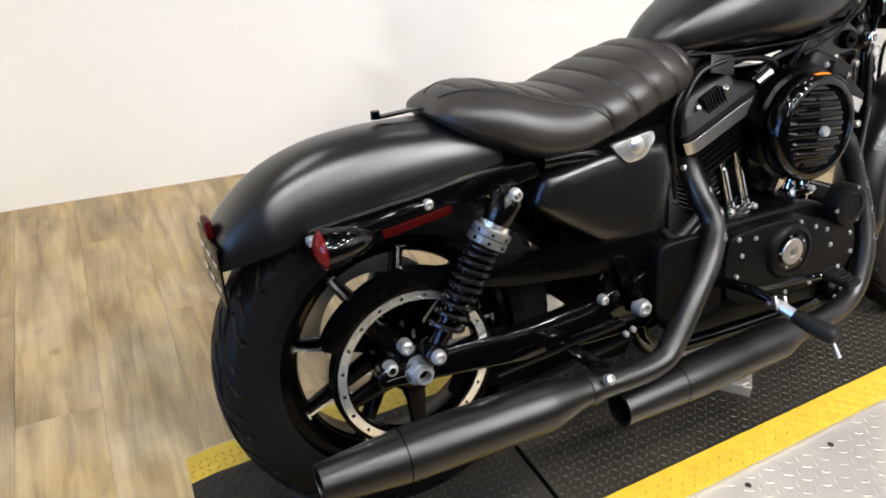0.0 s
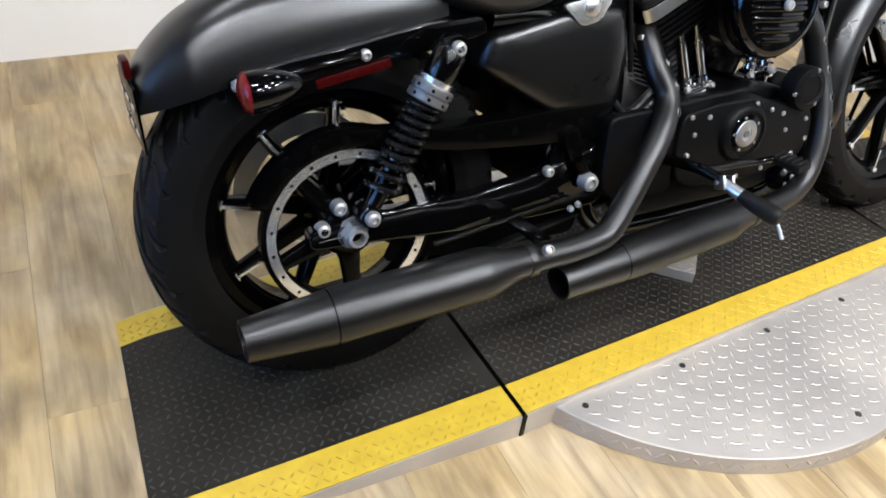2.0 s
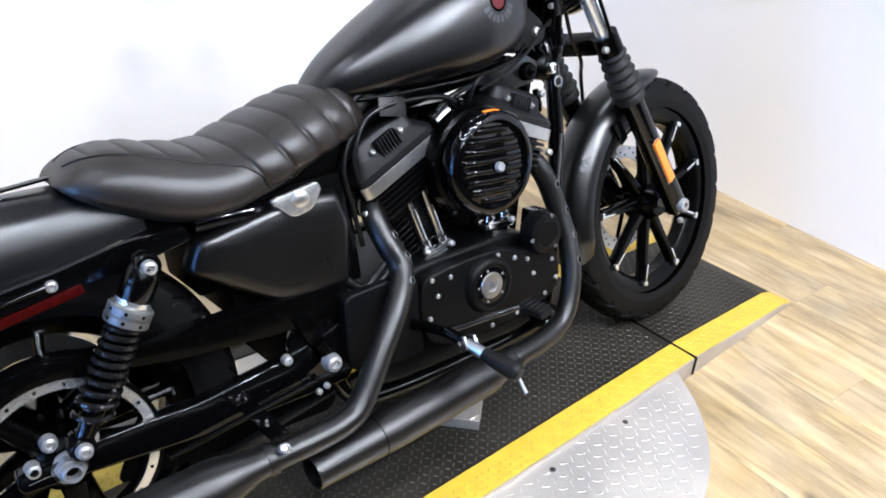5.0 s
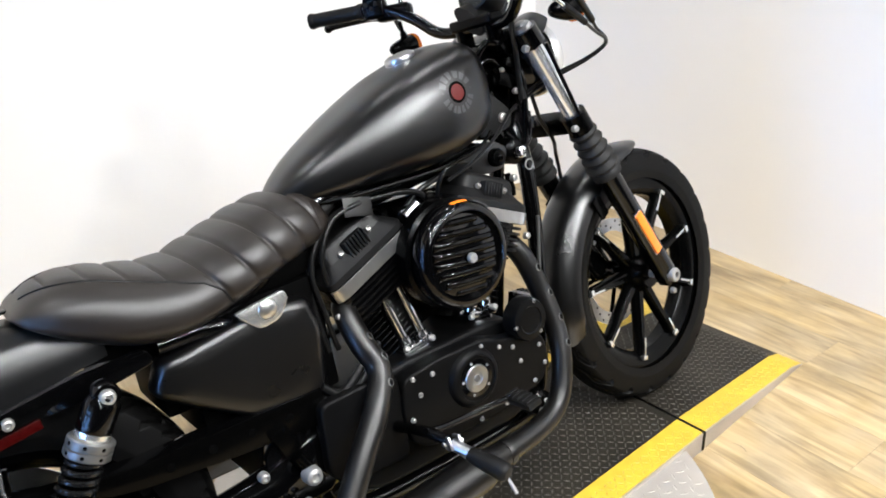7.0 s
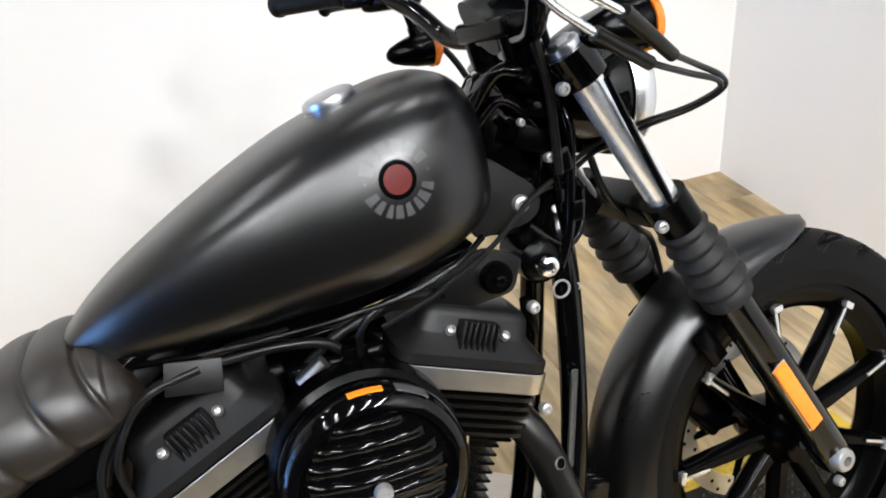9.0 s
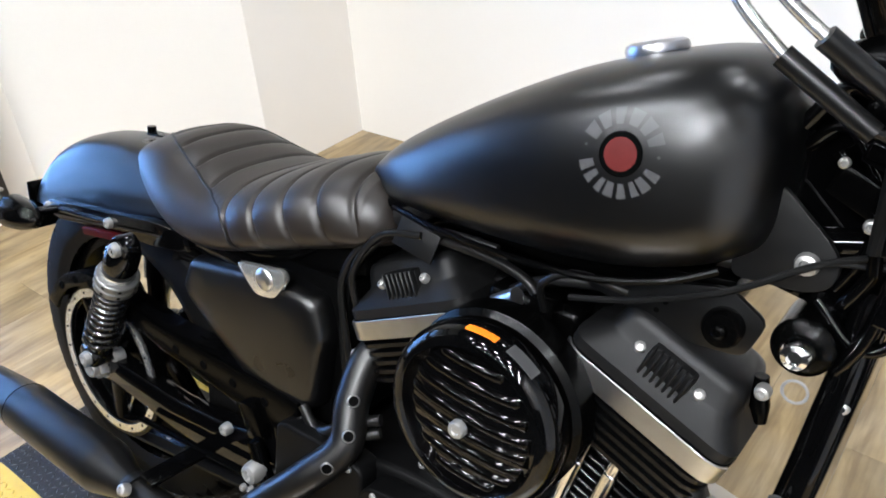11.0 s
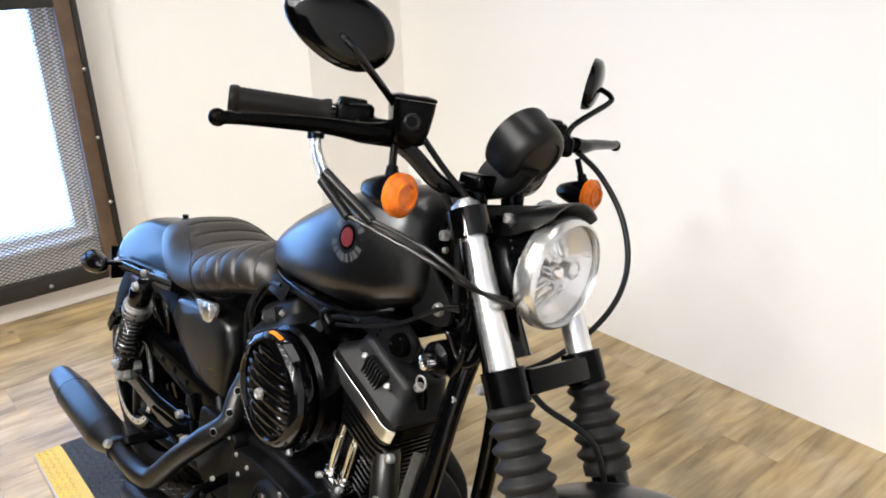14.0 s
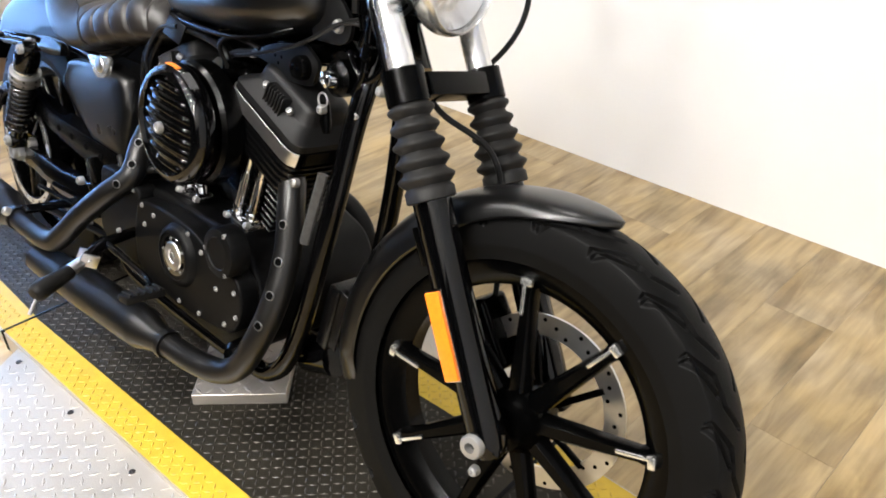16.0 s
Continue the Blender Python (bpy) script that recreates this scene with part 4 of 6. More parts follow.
nut = part("rear_axle_nut", join(lathe([(0.0105, 0.018), (0.0115, 0.036), (0.0150, 0.036), (0.0165, 0.033), (0.0165, 0.018)], RA + Vector((0, -0.124, 0)), (0, -1, 0), 28),
                                 lathe([(0.0165, 0.026), (0.0215, 0.026), (0.0235, 0.022), (0.0235, 0.008)], RA + Vector((0, -0.124, 0)), (0, -1, 0), 6),
                                 lathe([(0.0, 0.010), (0.027, 0.010), (0.028, 0.007), (0.028, 0.0)], RA + Vector((0, -0.124, 0)), (0, -1, 0), 28)), M_bolt, bike, "hollow steel axle nut")
# bore floor near-black, its shade put into the colour
part("axle_bore", lathe([(0.0, 0.019), (0.0112, 0.019), (0.0112, 0.0175)], RA + Vector((0, -0.124, 0)), (0, -1, 0), 20), M_dark, nut)
part("belt_run", join(box((0.30, PY, 0.443), (0.60, 0.022, 0.006), Matrix.Rotation(radians(6.5), 4, "Y"), 0.001), box((0.28, PY, 0.213), (0.56, 0.022, 0.006), Matrix.Rotation(radians(-8), 4, "Y"), 0.001)), M_rubber, bike, "black toothed drive belt")
# belt guard following the pulley and then the belt
outer, inner = [], []
for a in range(152, 62, -6):
    outer.append((0.178 * math.cos(radians(a)), 0.323 + 0.178 * math.sin(radians(a))))
    inner.append((0.151 * math.cos(radians(a)), 0.323 + 0.151 * math.sin(radians(a))))
outer += [(0.20, 0.470), (0.36, 0.468), (0.52, 0.462)]
inner += [(0.20, 0.430), (0.36, 0.410), (0.52, 0.395)]
guard = part("belt_guard", prism(outer + inner[::-1], -0.137, -0.130, 0.002), M_black, bike, "black belt guard with round holes")
part("guard_top", prism([(x, z) for x, z in outer] + [(x, z - 0.005) for x, z in outer[::-1]], -0.132, -0.09, 0.001), M_gloss, guard)
# guard holes not cut: dark discs painted with the shade inside them
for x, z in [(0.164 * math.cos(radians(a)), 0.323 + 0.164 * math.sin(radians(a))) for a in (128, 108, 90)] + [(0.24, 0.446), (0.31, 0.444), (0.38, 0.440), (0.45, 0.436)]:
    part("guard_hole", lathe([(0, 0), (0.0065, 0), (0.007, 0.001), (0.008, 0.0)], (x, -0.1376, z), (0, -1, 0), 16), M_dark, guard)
for y in (-0.118, 0.118):
    s = -1 if y < 0 else 1
    arm = [(-0.075, 0.306), (-0.075, 0.340), (0.03, 0.350), (0.22, 0.340), (0.36, 0.352), (0.50, 0.385), (0.53, 0.32), (0.50, 0.262), (0.36, 0.266), (0.20, 0.276), (0.03, 0.296)]
    part("swingarm", prism(rounded(arm, 0.014, 4), y - 0.016, y + 0.016, 0.006, 3), M_gloss, bike, "gloss black swingarm")
    bolt((0.453, s * 0.164, 0.329), 0.0175, axis=(0, s, 0))
# added sheet: fills the open gap under the swingarm with painted shade
part("inner_shield", prism(rounded([(0.06, 0.235), (0.30, 0.205), (0.47, 0.195), (0.50, 0.29), (0.30, 0.29), (0.10, 0.30)], 0.02, 4), -0.100, -0.092, 0.002), M_dark, bike, "near-black sheet added under the swingarm as shade")
part("brake_rod", tube([(0.14, -0.15, 0.275), (0.33, -0.15, 0.292), (0.42, -0.15, 0.30)], 0.006, 8), M_black, bike)
part("axle_adjuster", tube([(-0.060, -0.130, 0.321), (-0.020, -0.130, 0.322)], 0.0042, 10, 1), M_bolt, bike)

part("rear_brake_disc", ring_mesh(RA + Vector((0, 0.085, 0)), [(0.146, -0.0025), (0.146, 0.0025), (0.108, 0.0025), (0.108, -0.0025)]), M_alu, rear_wheel, "steel rear brake disc")
part("rear_caliper", box(RA + Vector((0.10, 0.09, -0.06)), (0.11, 0.07, 0.055), Matrix.Rotation(radians(20), 4, "Y"), 0.012, 3), M_black, bike, "black rear brake caliper")
# ---- rear shocks ----
for s in (-1, 1):
    top, bot = Vector((0.177, s * 0.168, 0.614)), Vector((0.022, s * 0.152, 0.360))
    d = (top - bot).normalized()
    L = (top - bot).length
    body = part("rear_shock", join(tube([bot, bot + d * 0.05, bot + d * (L - 0.10)], [0.014, 0.016, 0.016], 16, 1),
                                   lathe([(0, 0.0), (0.022, 0), (0.027, 0.008), (0.027, 0.05), (0.020, 0.062), (0.0, 0.062)], top - d * 0.062, d, 24)), M_gloss, bike, "black rear shock absorber with coil spring")
    turns, pts = 10, []
    for k in range(turns * 14 + 1):
        t = k / (turns * 14)
        a = t * turns * 2 * math.pi
        u = d.orthogonal().normalized()
        v = d.cross(u)
        tt = t ** 0.78
        pts.append(bot + d * (0.035 + (L - 0.130) * tt) + (u * math.cos(a) + v * math.sin(a)) * (0.0275 - 0.003 * t))
    part("spring", tube(pts, 0.0050, 8, 1), M_spring, body, "dark coil spring")
    collar = part("preload_collar", lathe([(0.018, 0.0), (0.0325, 0.0), (0.0345, 0.002), (0.0345, 0.012), (0.0315, 0.0132), (0.0315, 0.0158), (0.0345, 0.017), (0.0345, 0.027), (0.0325, 0.029), (0.018, 0.029)], top - d * 0.094, d, 36), M_collar, body, "grey preload collar with spanner holes")
    side, face = d.cross(Vector((0, s, 0))).normalized(), None
    for k in range(8):
        face = Matrix.Rotation(radians(45 * k + 20), 3, d) @ side
        # spanner holes as dark discs, their inner shade given by colour
        for h in (0.007, 0.022):
            part("spanner_hole", lathe([(0, 0.0), (0.0030, 0.0), (0.0032, -0.001)], top - d * (0.094 - h) + face * 0.0347, face, 10), M_dark, collar)
    part("spring_cap", lathe([(0.018, 0.0), (0.0262, 0.0), (0.0270, 0.003), (0.0262, 0.026), (0.0245, 0.029), (0.018, 0.030)], top - d * 0.065, d, 32), M_machined, body, "silver spring collar")
    part("upper_eye", join(lathe([(0, 0.014), (0.018, 0.014), (0.021, 0.010), (0.021, -0.014), (0, -0.014)], top, (0, s, 0), 24), box(top - d * 0.02, (0.036, 0.026, 0.05), d.to_track_quat("Z", "Y").to_matrix().to_4x4(), 0.008)), M_gloss, body)
    bolt(top + Vector((0, s * 0.014, 0)), 0.0125, axis=(0, s, 0))
    bolt(top + Vector((0, s * 0.013, 0)) - d * 0.026, 0.009, axis=(0, s, 0))
    bolt(bot + Vector((0, s * 0.018, 0)), 0.0135, axis=(0, s, 0))
    part("lower_eye", lathe([(0, 0.018), (0.017, 0.018), (0.021, 0.012), (0.021, -0.02), (0, -0.02)], bot, (0, s, 0), 24), M_gloss, body)

# ---- seat ----
SX = [0.100, 0.113, 0.137, 0.17, 0.215, 0.26, 0.31, 0.36, 0.41, 0.46, 0.51, 0.56, 0.60, 0.625, 0.64]
ST = [0.738, 0.752, 0.766, 0.774, 0.774, 0.763, 0.751, 0.747, 0.761, 0.777, 0.793, 0.803, 0.800, 0.787, 0.762]
SB = [0.738, 0.722, 0.702, 0.680, 0.655, 0.638, 0.632, 0.637, 0.650, 0.664, 0.678, 0.690, 0.700, 0.708, 0.715]
SW = [0.050, 0.085, 0.105, 0.122, 0.137, 0.146, 0.150, 0.150, 0.148, 0.144, 0.136, 0.124, 0.110, 0.096, 0.080]


def seat_edge(x):
    """How far up the seat's side the piping runs at x."""
    return float(np.interp(x, [0.12, 0.20, 0.28, 0.33, 0.37, 0.395, 0.41, 0.43], [0.985, 0.88, 0.80, 0.70, 0.48, 0.10, -0.40, -1.2]))


def seat_ring(x, n=72, grooves=True):
    t, b, w = curve(x, SX, ST), curve(x, SX, SB), curve(x, SX, SW)
    zc = b + (t - b) * 0.36
    ring = []
    for k in range(n):
        a = 2 * math.pi * k / n
        c, s = math.cos(a), math.sin(a)
        y = w * math.copysign(abs(c) ** 0.75, c)
        z = zc + (t - zc) * abs(s) ** 0.80 if s >= 0 else zc - (zc - b) * abs(s) ** 0.7
        d = 0.0
        if grooves and 0.125 < x < 0.605:
            # padded cross rolls ahead of and above the piping, smooth below it
            mask = float(np.clip((s - seat_edge(x)) / 0.05, 0, 1))
            ph = ((x - 0.45 * (t - z) - 0.318) / 0.052) % 1.0
            dist = min(ph, 1 - ph) * 0.052
            d = mask * (-0.0042 * math.exp(-(dist / 0.0030) ** 2) + 0.0028 * math.sin(ph * math.pi))
        ring.append(Vector((x, y + d * c, z + d * max(s, 0))))
    return ring


seat = part("seat", loft([seat_ring(x) for x in np.linspace(0.100, 0.64, 260)]), M_leather, bike, "black vinyl solo seat with padded cross rolls", sharp=70)
for s in (-1, 1):
    pts = []
    for x in np.linspace(0.125, 0.41, 60):
        sv = seat_edge(x)
        t, b, w = curve(x, SX, ST), curve(x, SX, SB), curve(x, SX, SW)
        zc = b + (t - b) * 0.36
        c = math.sqrt(max(0, 1 - sv * sv))
        z = zc + (t - zc) * abs(sv) ** 0.8 if sv >= 0 else zc - (zc - b) * abs(sv) ** 0.7
        pts.append((x, s * w * c ** 0.75, z))
    part("piping", tube(pts, 0.0022, 8, 1), M_seam, seat, "black seat piping")

# ---- fuel tank ----
TX = [0.560, 0.575, 0.60, 0.634, 0.70, 0.776, 0.848, 0.90, 0.947, 0.99, 1.025, 1.052, 1.07, 1.08]
TT = [0.795, 0.809, 0.831, 0.855, 0.893, 0.932, 0.964, 0.981, 0.994, 1.002, 1.002, 0.990, 0.965, 0.93]
TB = [0.776, 0.772, 0.769, 0.767, 0.766, 0.767, 0.769, 0.772, 0.778, 0.788, 0.800, 0.814, 0.83, 0.86]
TW = [0.022, 0.045, 0.062, 0.080, 0.103, 0.120, 0.130, 0.133, 0.132, 0.126, 0.114, 0.095, 0.068, 0.03]


def tank_at(x):
    t, b, w = curve(x, TX, TT), curve(x, TX, TB), curve(x, TX, TW)
    return t, b, w, b + (t - b) * 0.42


def tank_side(x, z):
    t, b, w, zc = tank_at(x)
    k = (z - zc) / (t - zc) if z > zc else (zc - z) / (zc - b)
    s = min(1, max(0, k)) ** (1 / 0.76 if z > zc else 1 / 0.62)
    return -w * max(0, 1 - s * s) ** 0.32


rings = []
for x in np.concatenate([np.linspace(0.56, 0.60, 10)[:-1], np.linspace(0.60, 1.02, 50)[:-1], np.linspace(1.02, 1.08, 16)]):
    t, b, w, zc = tank_at(x)
    ring = []
    for k in range(96):
        a = 2 * math.pi * k / 96
        c, s = math.cos(a), math.sin(a)
        y = w * math.copysign(abs(c) ** 0.64, c)
        z = zc + (t - zc) * abs(s) ** 0.76 if s >= 0 else zc - (zc - b) * abs(s) ** 0.62
        ring.append(Vector((x, y, z)))
    rings.append(ring)
tank = part("fuel_tank", loft(rings), M_denim, bike, "satin black teardrop fuel tank with round emblem", sharp=70)
part("tank_seam", tube([(x, -np.interp(x, TX, TW) * 0.90, np.interp(x, TX, TB) + 0.002) for x in np.linspace(0.60, 1.04, 14)], 0.004, 8, 3), M_black, tank)
cap = part("fuel_cap", lathe([(0, 0.015), (0.026, 0.0145), (0.031, 0.012), (0.033, 0.007), (0.032, 0.002), (0.036, -0.001), (0.036, -0.012), (0, -0.012)], (0.916, 0.0, 0.983), (-0.24, 0, 1), 40), M_cap, bike, "chrome screw fuel cap")
# round emblem: a red disc in a dark ring, with grey bars round it
EX, EZ = 0.945, 0.909


def on_tank(bmx):
    for v in bmx.verts:
        v.co.y = tank_side(v.co.x, v.co.z) - v.co.y
    return bmx


def flat_patch(outline, thick=0.0006, cuts=3):
    bm = bmesh.new()
    f = bm.faces.new([bm.verts.new((x, thick, z)) for x, z in outline])
    bmesh.ops.triangulate(bm, faces=[f])
    for _ in range(cuts):
        bmesh.ops.subdivide_edges(bm, edges=bm.edges, cuts=1, use_grid_fill=True)
    return on_tank(bm)


ring_out = [(EX + 0.0210 * math.cos(radians(a)), EZ + 0.0210 * math.sin(radians(a))) for a in range(0, 360, 15)]
part("emblem_ring", flat_patch(ring_out, 0.0006, 2), M_dark, tank)
part("emblem_disc", flat_patch([(EX + 0.0158 * math.cos(radians(a)), EZ + 0.0158 * math.sin(radians(a))) for a in range(0, 360, 20)], 0.0011, 2), M_redprint, tank, "red emblem disc")
# two arcs of bars, six above and eight below, and a dot at either end
BARS = [(152 - 24.8 * k, 0.0068) for k in range(6)] + [(205 + 18.6 * k, 0.0052) for k in range(8)]
for k, (deg, half) in enumerate(BARS):
    a = radians(deg)
    u, v = Vector((math.cos(a), math.sin(a))), Vector((-math.sin(a), math.cos(a)))
    trim = 0.0012 * (k % 3)
    q = [Vector((EX, EZ)) + u * r + v * w for r, w in ((0.0268, -half * 0.66 + trim), (0.0268, half * 0.66), (0.0412, half), (0.0412, -half + trim))]
    part("emblem_bar", flat_patch([tuple(p) for p in q], 0.0007, 2), M_grey, tank, "" if k else "grey emblem bar")
for deg in (0, 180):
    c = Vector((EX + 0.035 * math.cos(radians(deg)), EZ + 0.003))
    part("emblem_dot", flat_patch([(c.x + 0.0016 * math.cos(radians(g)), c.y + 0.0016 * math.sin(radians(g))) for g in range(0, 360, 45)], 0.0007, 1), M_grey, tank)

# ---- side covers and badge ----
for s in (-1, 1):
    OUT = rounded([(0.248, 0.560), (0.272, 0.612), (0.45, 0.640), (0.545, 0.628), (0.560, 0.57), (0.545, 0.455), (0.50, 0.430), (0.40, 0.452), (0.30, 0.520)], 0.016, 5)
    c = Vector((sum(p[0] for p in OUT) / len(OUT), sum(p[1] for p in OUT) / len(OUT)))
    rings = []
    for k, (sc, yy) in enumerate(((1.0, 0.085), (1.0, 0.104), (0.99, 0.113), (0.968, 0.1205), (0.94, 0.1255), (0.90, 0.1290), (0.84, 0.1312), (0.6, 0.1326), (0.1, 0.133))):
        rings.append([Vector((c.x + (p[0] - c.x) * sc, s * yy, c.y + (p[1] - c.y) * sc)) for p in OUT])
    part("side_cover", loft(rings), M_denim, bike, "satin black side cover", sharp=50)
    if s < 0:
        sh = rounded([(0.401, 0.647), (0.497, 0.660), (0.503, 0.644), (0.480, 0.613), (0.441, 0.607)], 0.012, 4)
        bg = part("badge", prism(sh, -0.137, -0.127, 0.002), M_machined, bike, "silver shield badge on the side cover")
        part("badge_boss", lathe([(0, 0.0035), (0.014, 0.003), (0.0165, 0.001), (0.017, 0)], (0.461, -0.137, 0.637), (0, -1, 0), 24), M_alu, bg)


# ---- engine ----
part("crankcase", prism(rounded([(0.54, 0.235), (0.60, 0.205), (0.95, 0.195), (1.03, 0.235), (1.045, 0.33), (1.0, 0.41), (0.92, 0.435), (0.70, 0.435), (0.57, 0.42), (0.53, 0.36)], 0.03, 4), -0.130, 0.15, 0.012, 3), M_wrinkle, bike, "black engine crankcase")
part("primary_cover", prism(rounded([(0.42, 0.30), (0.50, 0.245), (0.90, 0.23), (0.99, 0.30), (0.98, 0.40), (0.90, 0.45), (0.52, 0.43), (0.43, 0.38)], 0.05, 5), 0.15, 0.20, 0.016, 3), M_wrinkle, bike, "black primary drive cover")
cam_out = rounded([(0.665, 0.285), (0.70, 0.262), (0.80, 0.250), (0.90, 0.252), (1.01, 0.270), (1.035, 0.315), (1.028, 0.372), (0.99, 0.395), (0.93, 0.400), (0.87, 0.425), (0.76, 0.428), (0.67, 0.420), (0.655, 0.35)], 0.02, 4)
cam_cover = part("cam_cover", prism(cam_out, -0.168, -0.128, 0.006, 3), M_wrinkle, bike, "satin black cam cover with silver centre")
part("sprocket_cover", prism(rounded([(0.488, 0.30), (0.52, 0.272), (0.66, 0.262), (0.664, 0.432), (0.60, 0.442), (0.50, 0.440)], 0.02, 4), -0.160, -0.12, 0.006, 3), M_wrinkle, bike, "satin black sprocket cover")
part("cam_boss", lathe([(0.062, 0.0), (0.058, 0.008), (0.053, 0.013), (0.047, 0.014), (0.046, 0.011), (0.0, 0.011)], (0.828, -0.168, 0.358), (0, -1, 0), 48), M_wrinkle, cam_cover)
part("centre_ring", lathe([(0.028, 0.0005), (0.0292, 0.0022), (0.0385, 0.0018), (0.040, 0.0)], (0.828, -0.1785, 0.358), (0, -1, 0), 48), M_gloss, cam_cover, "gloss black ring")
cdisc = part("centre_disc", lathe([(0.0, 0.002), (0.012, 0.002), (0.0135, 0.0042), (0.0265, 0.0042), (0.0285, 0.0022), (0.0288, 0.0)], (0.828, -0.1785, 0.358), (0, -1, 0), 48), M_alu, cam_cover, "brushed silver centre disc")
part("disc_hub", lathe([(0.0, 0.0050), (0.0065, 0.0046), (0.0075, 0.003), (0.0075, 0.001)], (0.828, -0.1785, 0.358), (0, -1, 0), 28), M_collar, cdisc)
for k in range(5):
    a = radians(72 * k + 30)
    bolt((0.828 + 0.0345 * math.cos(a), -0.1795, 0.358 + 0.0345 * math.sin(a)), 0.0032)
part("nose_cover", join(lathe([(0.046, 0.0), (0.046, 0.030), (0.043, 0.036), (0.030, 0.038), (0.028, 0.0355), (0.0, 0.036)], (0.985, -0.150, 0.425), (0, -1, 0), 44)), M_wrinkle, bike, "round black ignition cover")
for k in range(3):
    a = radians(120 * k + 65)
    bolt((0.985 + 0.040 * math.cos(a), -0.183, 0.425 + 0.040 * math.sin(a)), 0.005)
for x, z in ((0.69, 0.412), (0.735, 0.405), (0.70, 0.375), (0.86, 0.412), (0.905, 0.392), (0.94, 0.378), (1.012, 0.355), (1.02, 0.31), (0.985, 0.282), (0.90, 0.266), (0.83, 0.262), (0.64, 0.425), (0.955, 0.34)):
    bolt((x, -0.167 if x > 0.66 else -0.159, z), 0.0054)


def along(base, tilt, h, y=0.0, across=0.0):
    """A place on a cylinder that leans by tilt degrees: h up its axis, across to the front."""
    a = radians(tilt)
    return Vector((base.x + math.sin(a) * h + math.cos(a) * across, y, base.z + math.cos(a) * h - math.sin(a) * across))


BASES = {-1: Vector((0.828, 0, 0.327)), 1: Vector((0.857, 0, 0.336))}
for tilt, sgn in ((-23.5, -1), (23.5, 1)):
    turn = Matrix.Rotation(radians(tilt), 4, "Y")
    CRANK = BASES[sgn]

    def piece(h, across, y, size, bev=0.004, seg=2):
        return box(along(CRANK, tilt, h, y, across), size, turn, bev, seg)

    cyl = part("cylinder", tube([along(CRANK, tilt, 0.11, 0.01), along(CRANK, tilt, 0.30, 0.01)], 0.052, 28, 1), M_fins, bike, "black finned cylinder")
    for k in range(13):
        h = 0.150 + 0.0125 * k
        wide = 0.150 if k < 8 else 0.172
        part("fin", piece(h, 0.0, -0.022, (wide, 0.120 if k < 8 else 0.136, 0.0045), 0.002, 1), M_fins, cyl)
    lo = [(-0.102, -0.118), (0.102, -0.118), (0.102, 0.036), (-0.102, 0.036)]

    def slab(levels, r=0.030):
        """A stack of rounded outlines: height up the cylinder and inset."""
        rings = []
        for zz, ins in levels:
            out = rounded([(x - math.copysign(ins, x), y - math.copysign(ins, y)) for x, y in lo], r, 5)
            rings.append([along(CRANK, tilt, zz, y, x) for x, y in out])
        return loft(rings)

    head = part("cylinder_head", slab([(0.262, 0.016), (0.328, 0.016)]), M_fins, bike, "black cylinder head")
    for k in range(5):
        h = 0.2660 + 0.0118 * k
        part("head_fin", slab([(h, 0.006), (h + 0.0008, 0.0035), (h + 0.0060, 0.0035), (h + 0.0068, 0.006)]), M_fins, head)
    part("rocker_base", slab([(0.3256, 0.004), (0.3266, 0.001), (0.3520, 0.001), (0.3532, 0.004)]), M_black, head)
    ring = rounded(lo, 0.030, 6)
    for side in (-1, 1):
        run = sorted([(x, y) for x, y in ring if (y < -0.104 if side < 0 else y > 0.022)])
        strip = []
        for x, y in run:
            c = Vector((x, y + 0.041, 0)).normalized()
            strip.append([along(CRANK, tilt, h, y + c.y * o, x + c.x * o) for h, o in ((0.3262, 0.0), (0.3270, 0.0014), (0.3515, 0.0014), (0.3524, 0.0), (0.3515, -0.003), (0.3270, -0.003))])
        part("silver_band", loft(strip), M_alu, head, "machined aluminium band")
    cover = part("rocker_cover", slab([(0.3533, 0.003), (0.366, 0.003), (0.369, 0.006), (0.385, 0.024), (0.388, 0.026), (0.407, 0.029), (0.415, 0.033), (0.419, 0.041)], 0.024), M_rocker, head, "black rocker cover")
    rib = Matrix.Rotation(radians(tilt), 4, "Y")
    part("rib_block", box(along(CRANK, tilt, 0.389, -0.089, 0.0), (0.052, 0.022, 0.034), rib, 0.005, 2), M_rocker, head)
    for k in range(7):
        part("cover_rib", box(along(CRANK, tilt, 0.386, -0.101, -0.0225 + 0.0075 * k), (0.0034, 0.014, 0.040), rib, 0.0014, 1), M_rocker, head)
    for ac, yy, hh in ((-0.036, -0.097, 0.392), (0.036, -0.097, 0.392)):
        bolt(along(CRANK, tilt, hh, yy, ac), 0.0062, axis=(math.sin(radians(tilt)) * 0.8, -0.8, math.cos(radians(tilt)) * 0.8))
    bolt(along(CRANK, tilt, 0.305, -0.105, 0.112 * sgn), 0.0080, axis=(0, -1, 0.2))
    # pushrod tubes from the tappet block to the head
    bx, bz = (0.757, 0.443) if sgn < 0 else (0.925, 0.448)
    lean = Matrix.Rotation(radians(8 * sgn), 4, "Y")
    part("tappet_block", join(box((bx, -0.092, bz), (0.074, 0.036, 0.013), lean, 0.004), box((bx, -0.094, bz - 0.013), (0.046, 0.030, 0.024), lean, 0.006), box((bx - 0.020, -0.092, bz + 0.008), (0.026, 0.030, 0.008), lean, 0.003), box((bx + 0.021, -0.092, bz + 0.008), (0.026, 0.030, 0.008), lean, 0.003)), M_chrome, bike, "chrome tappet block")
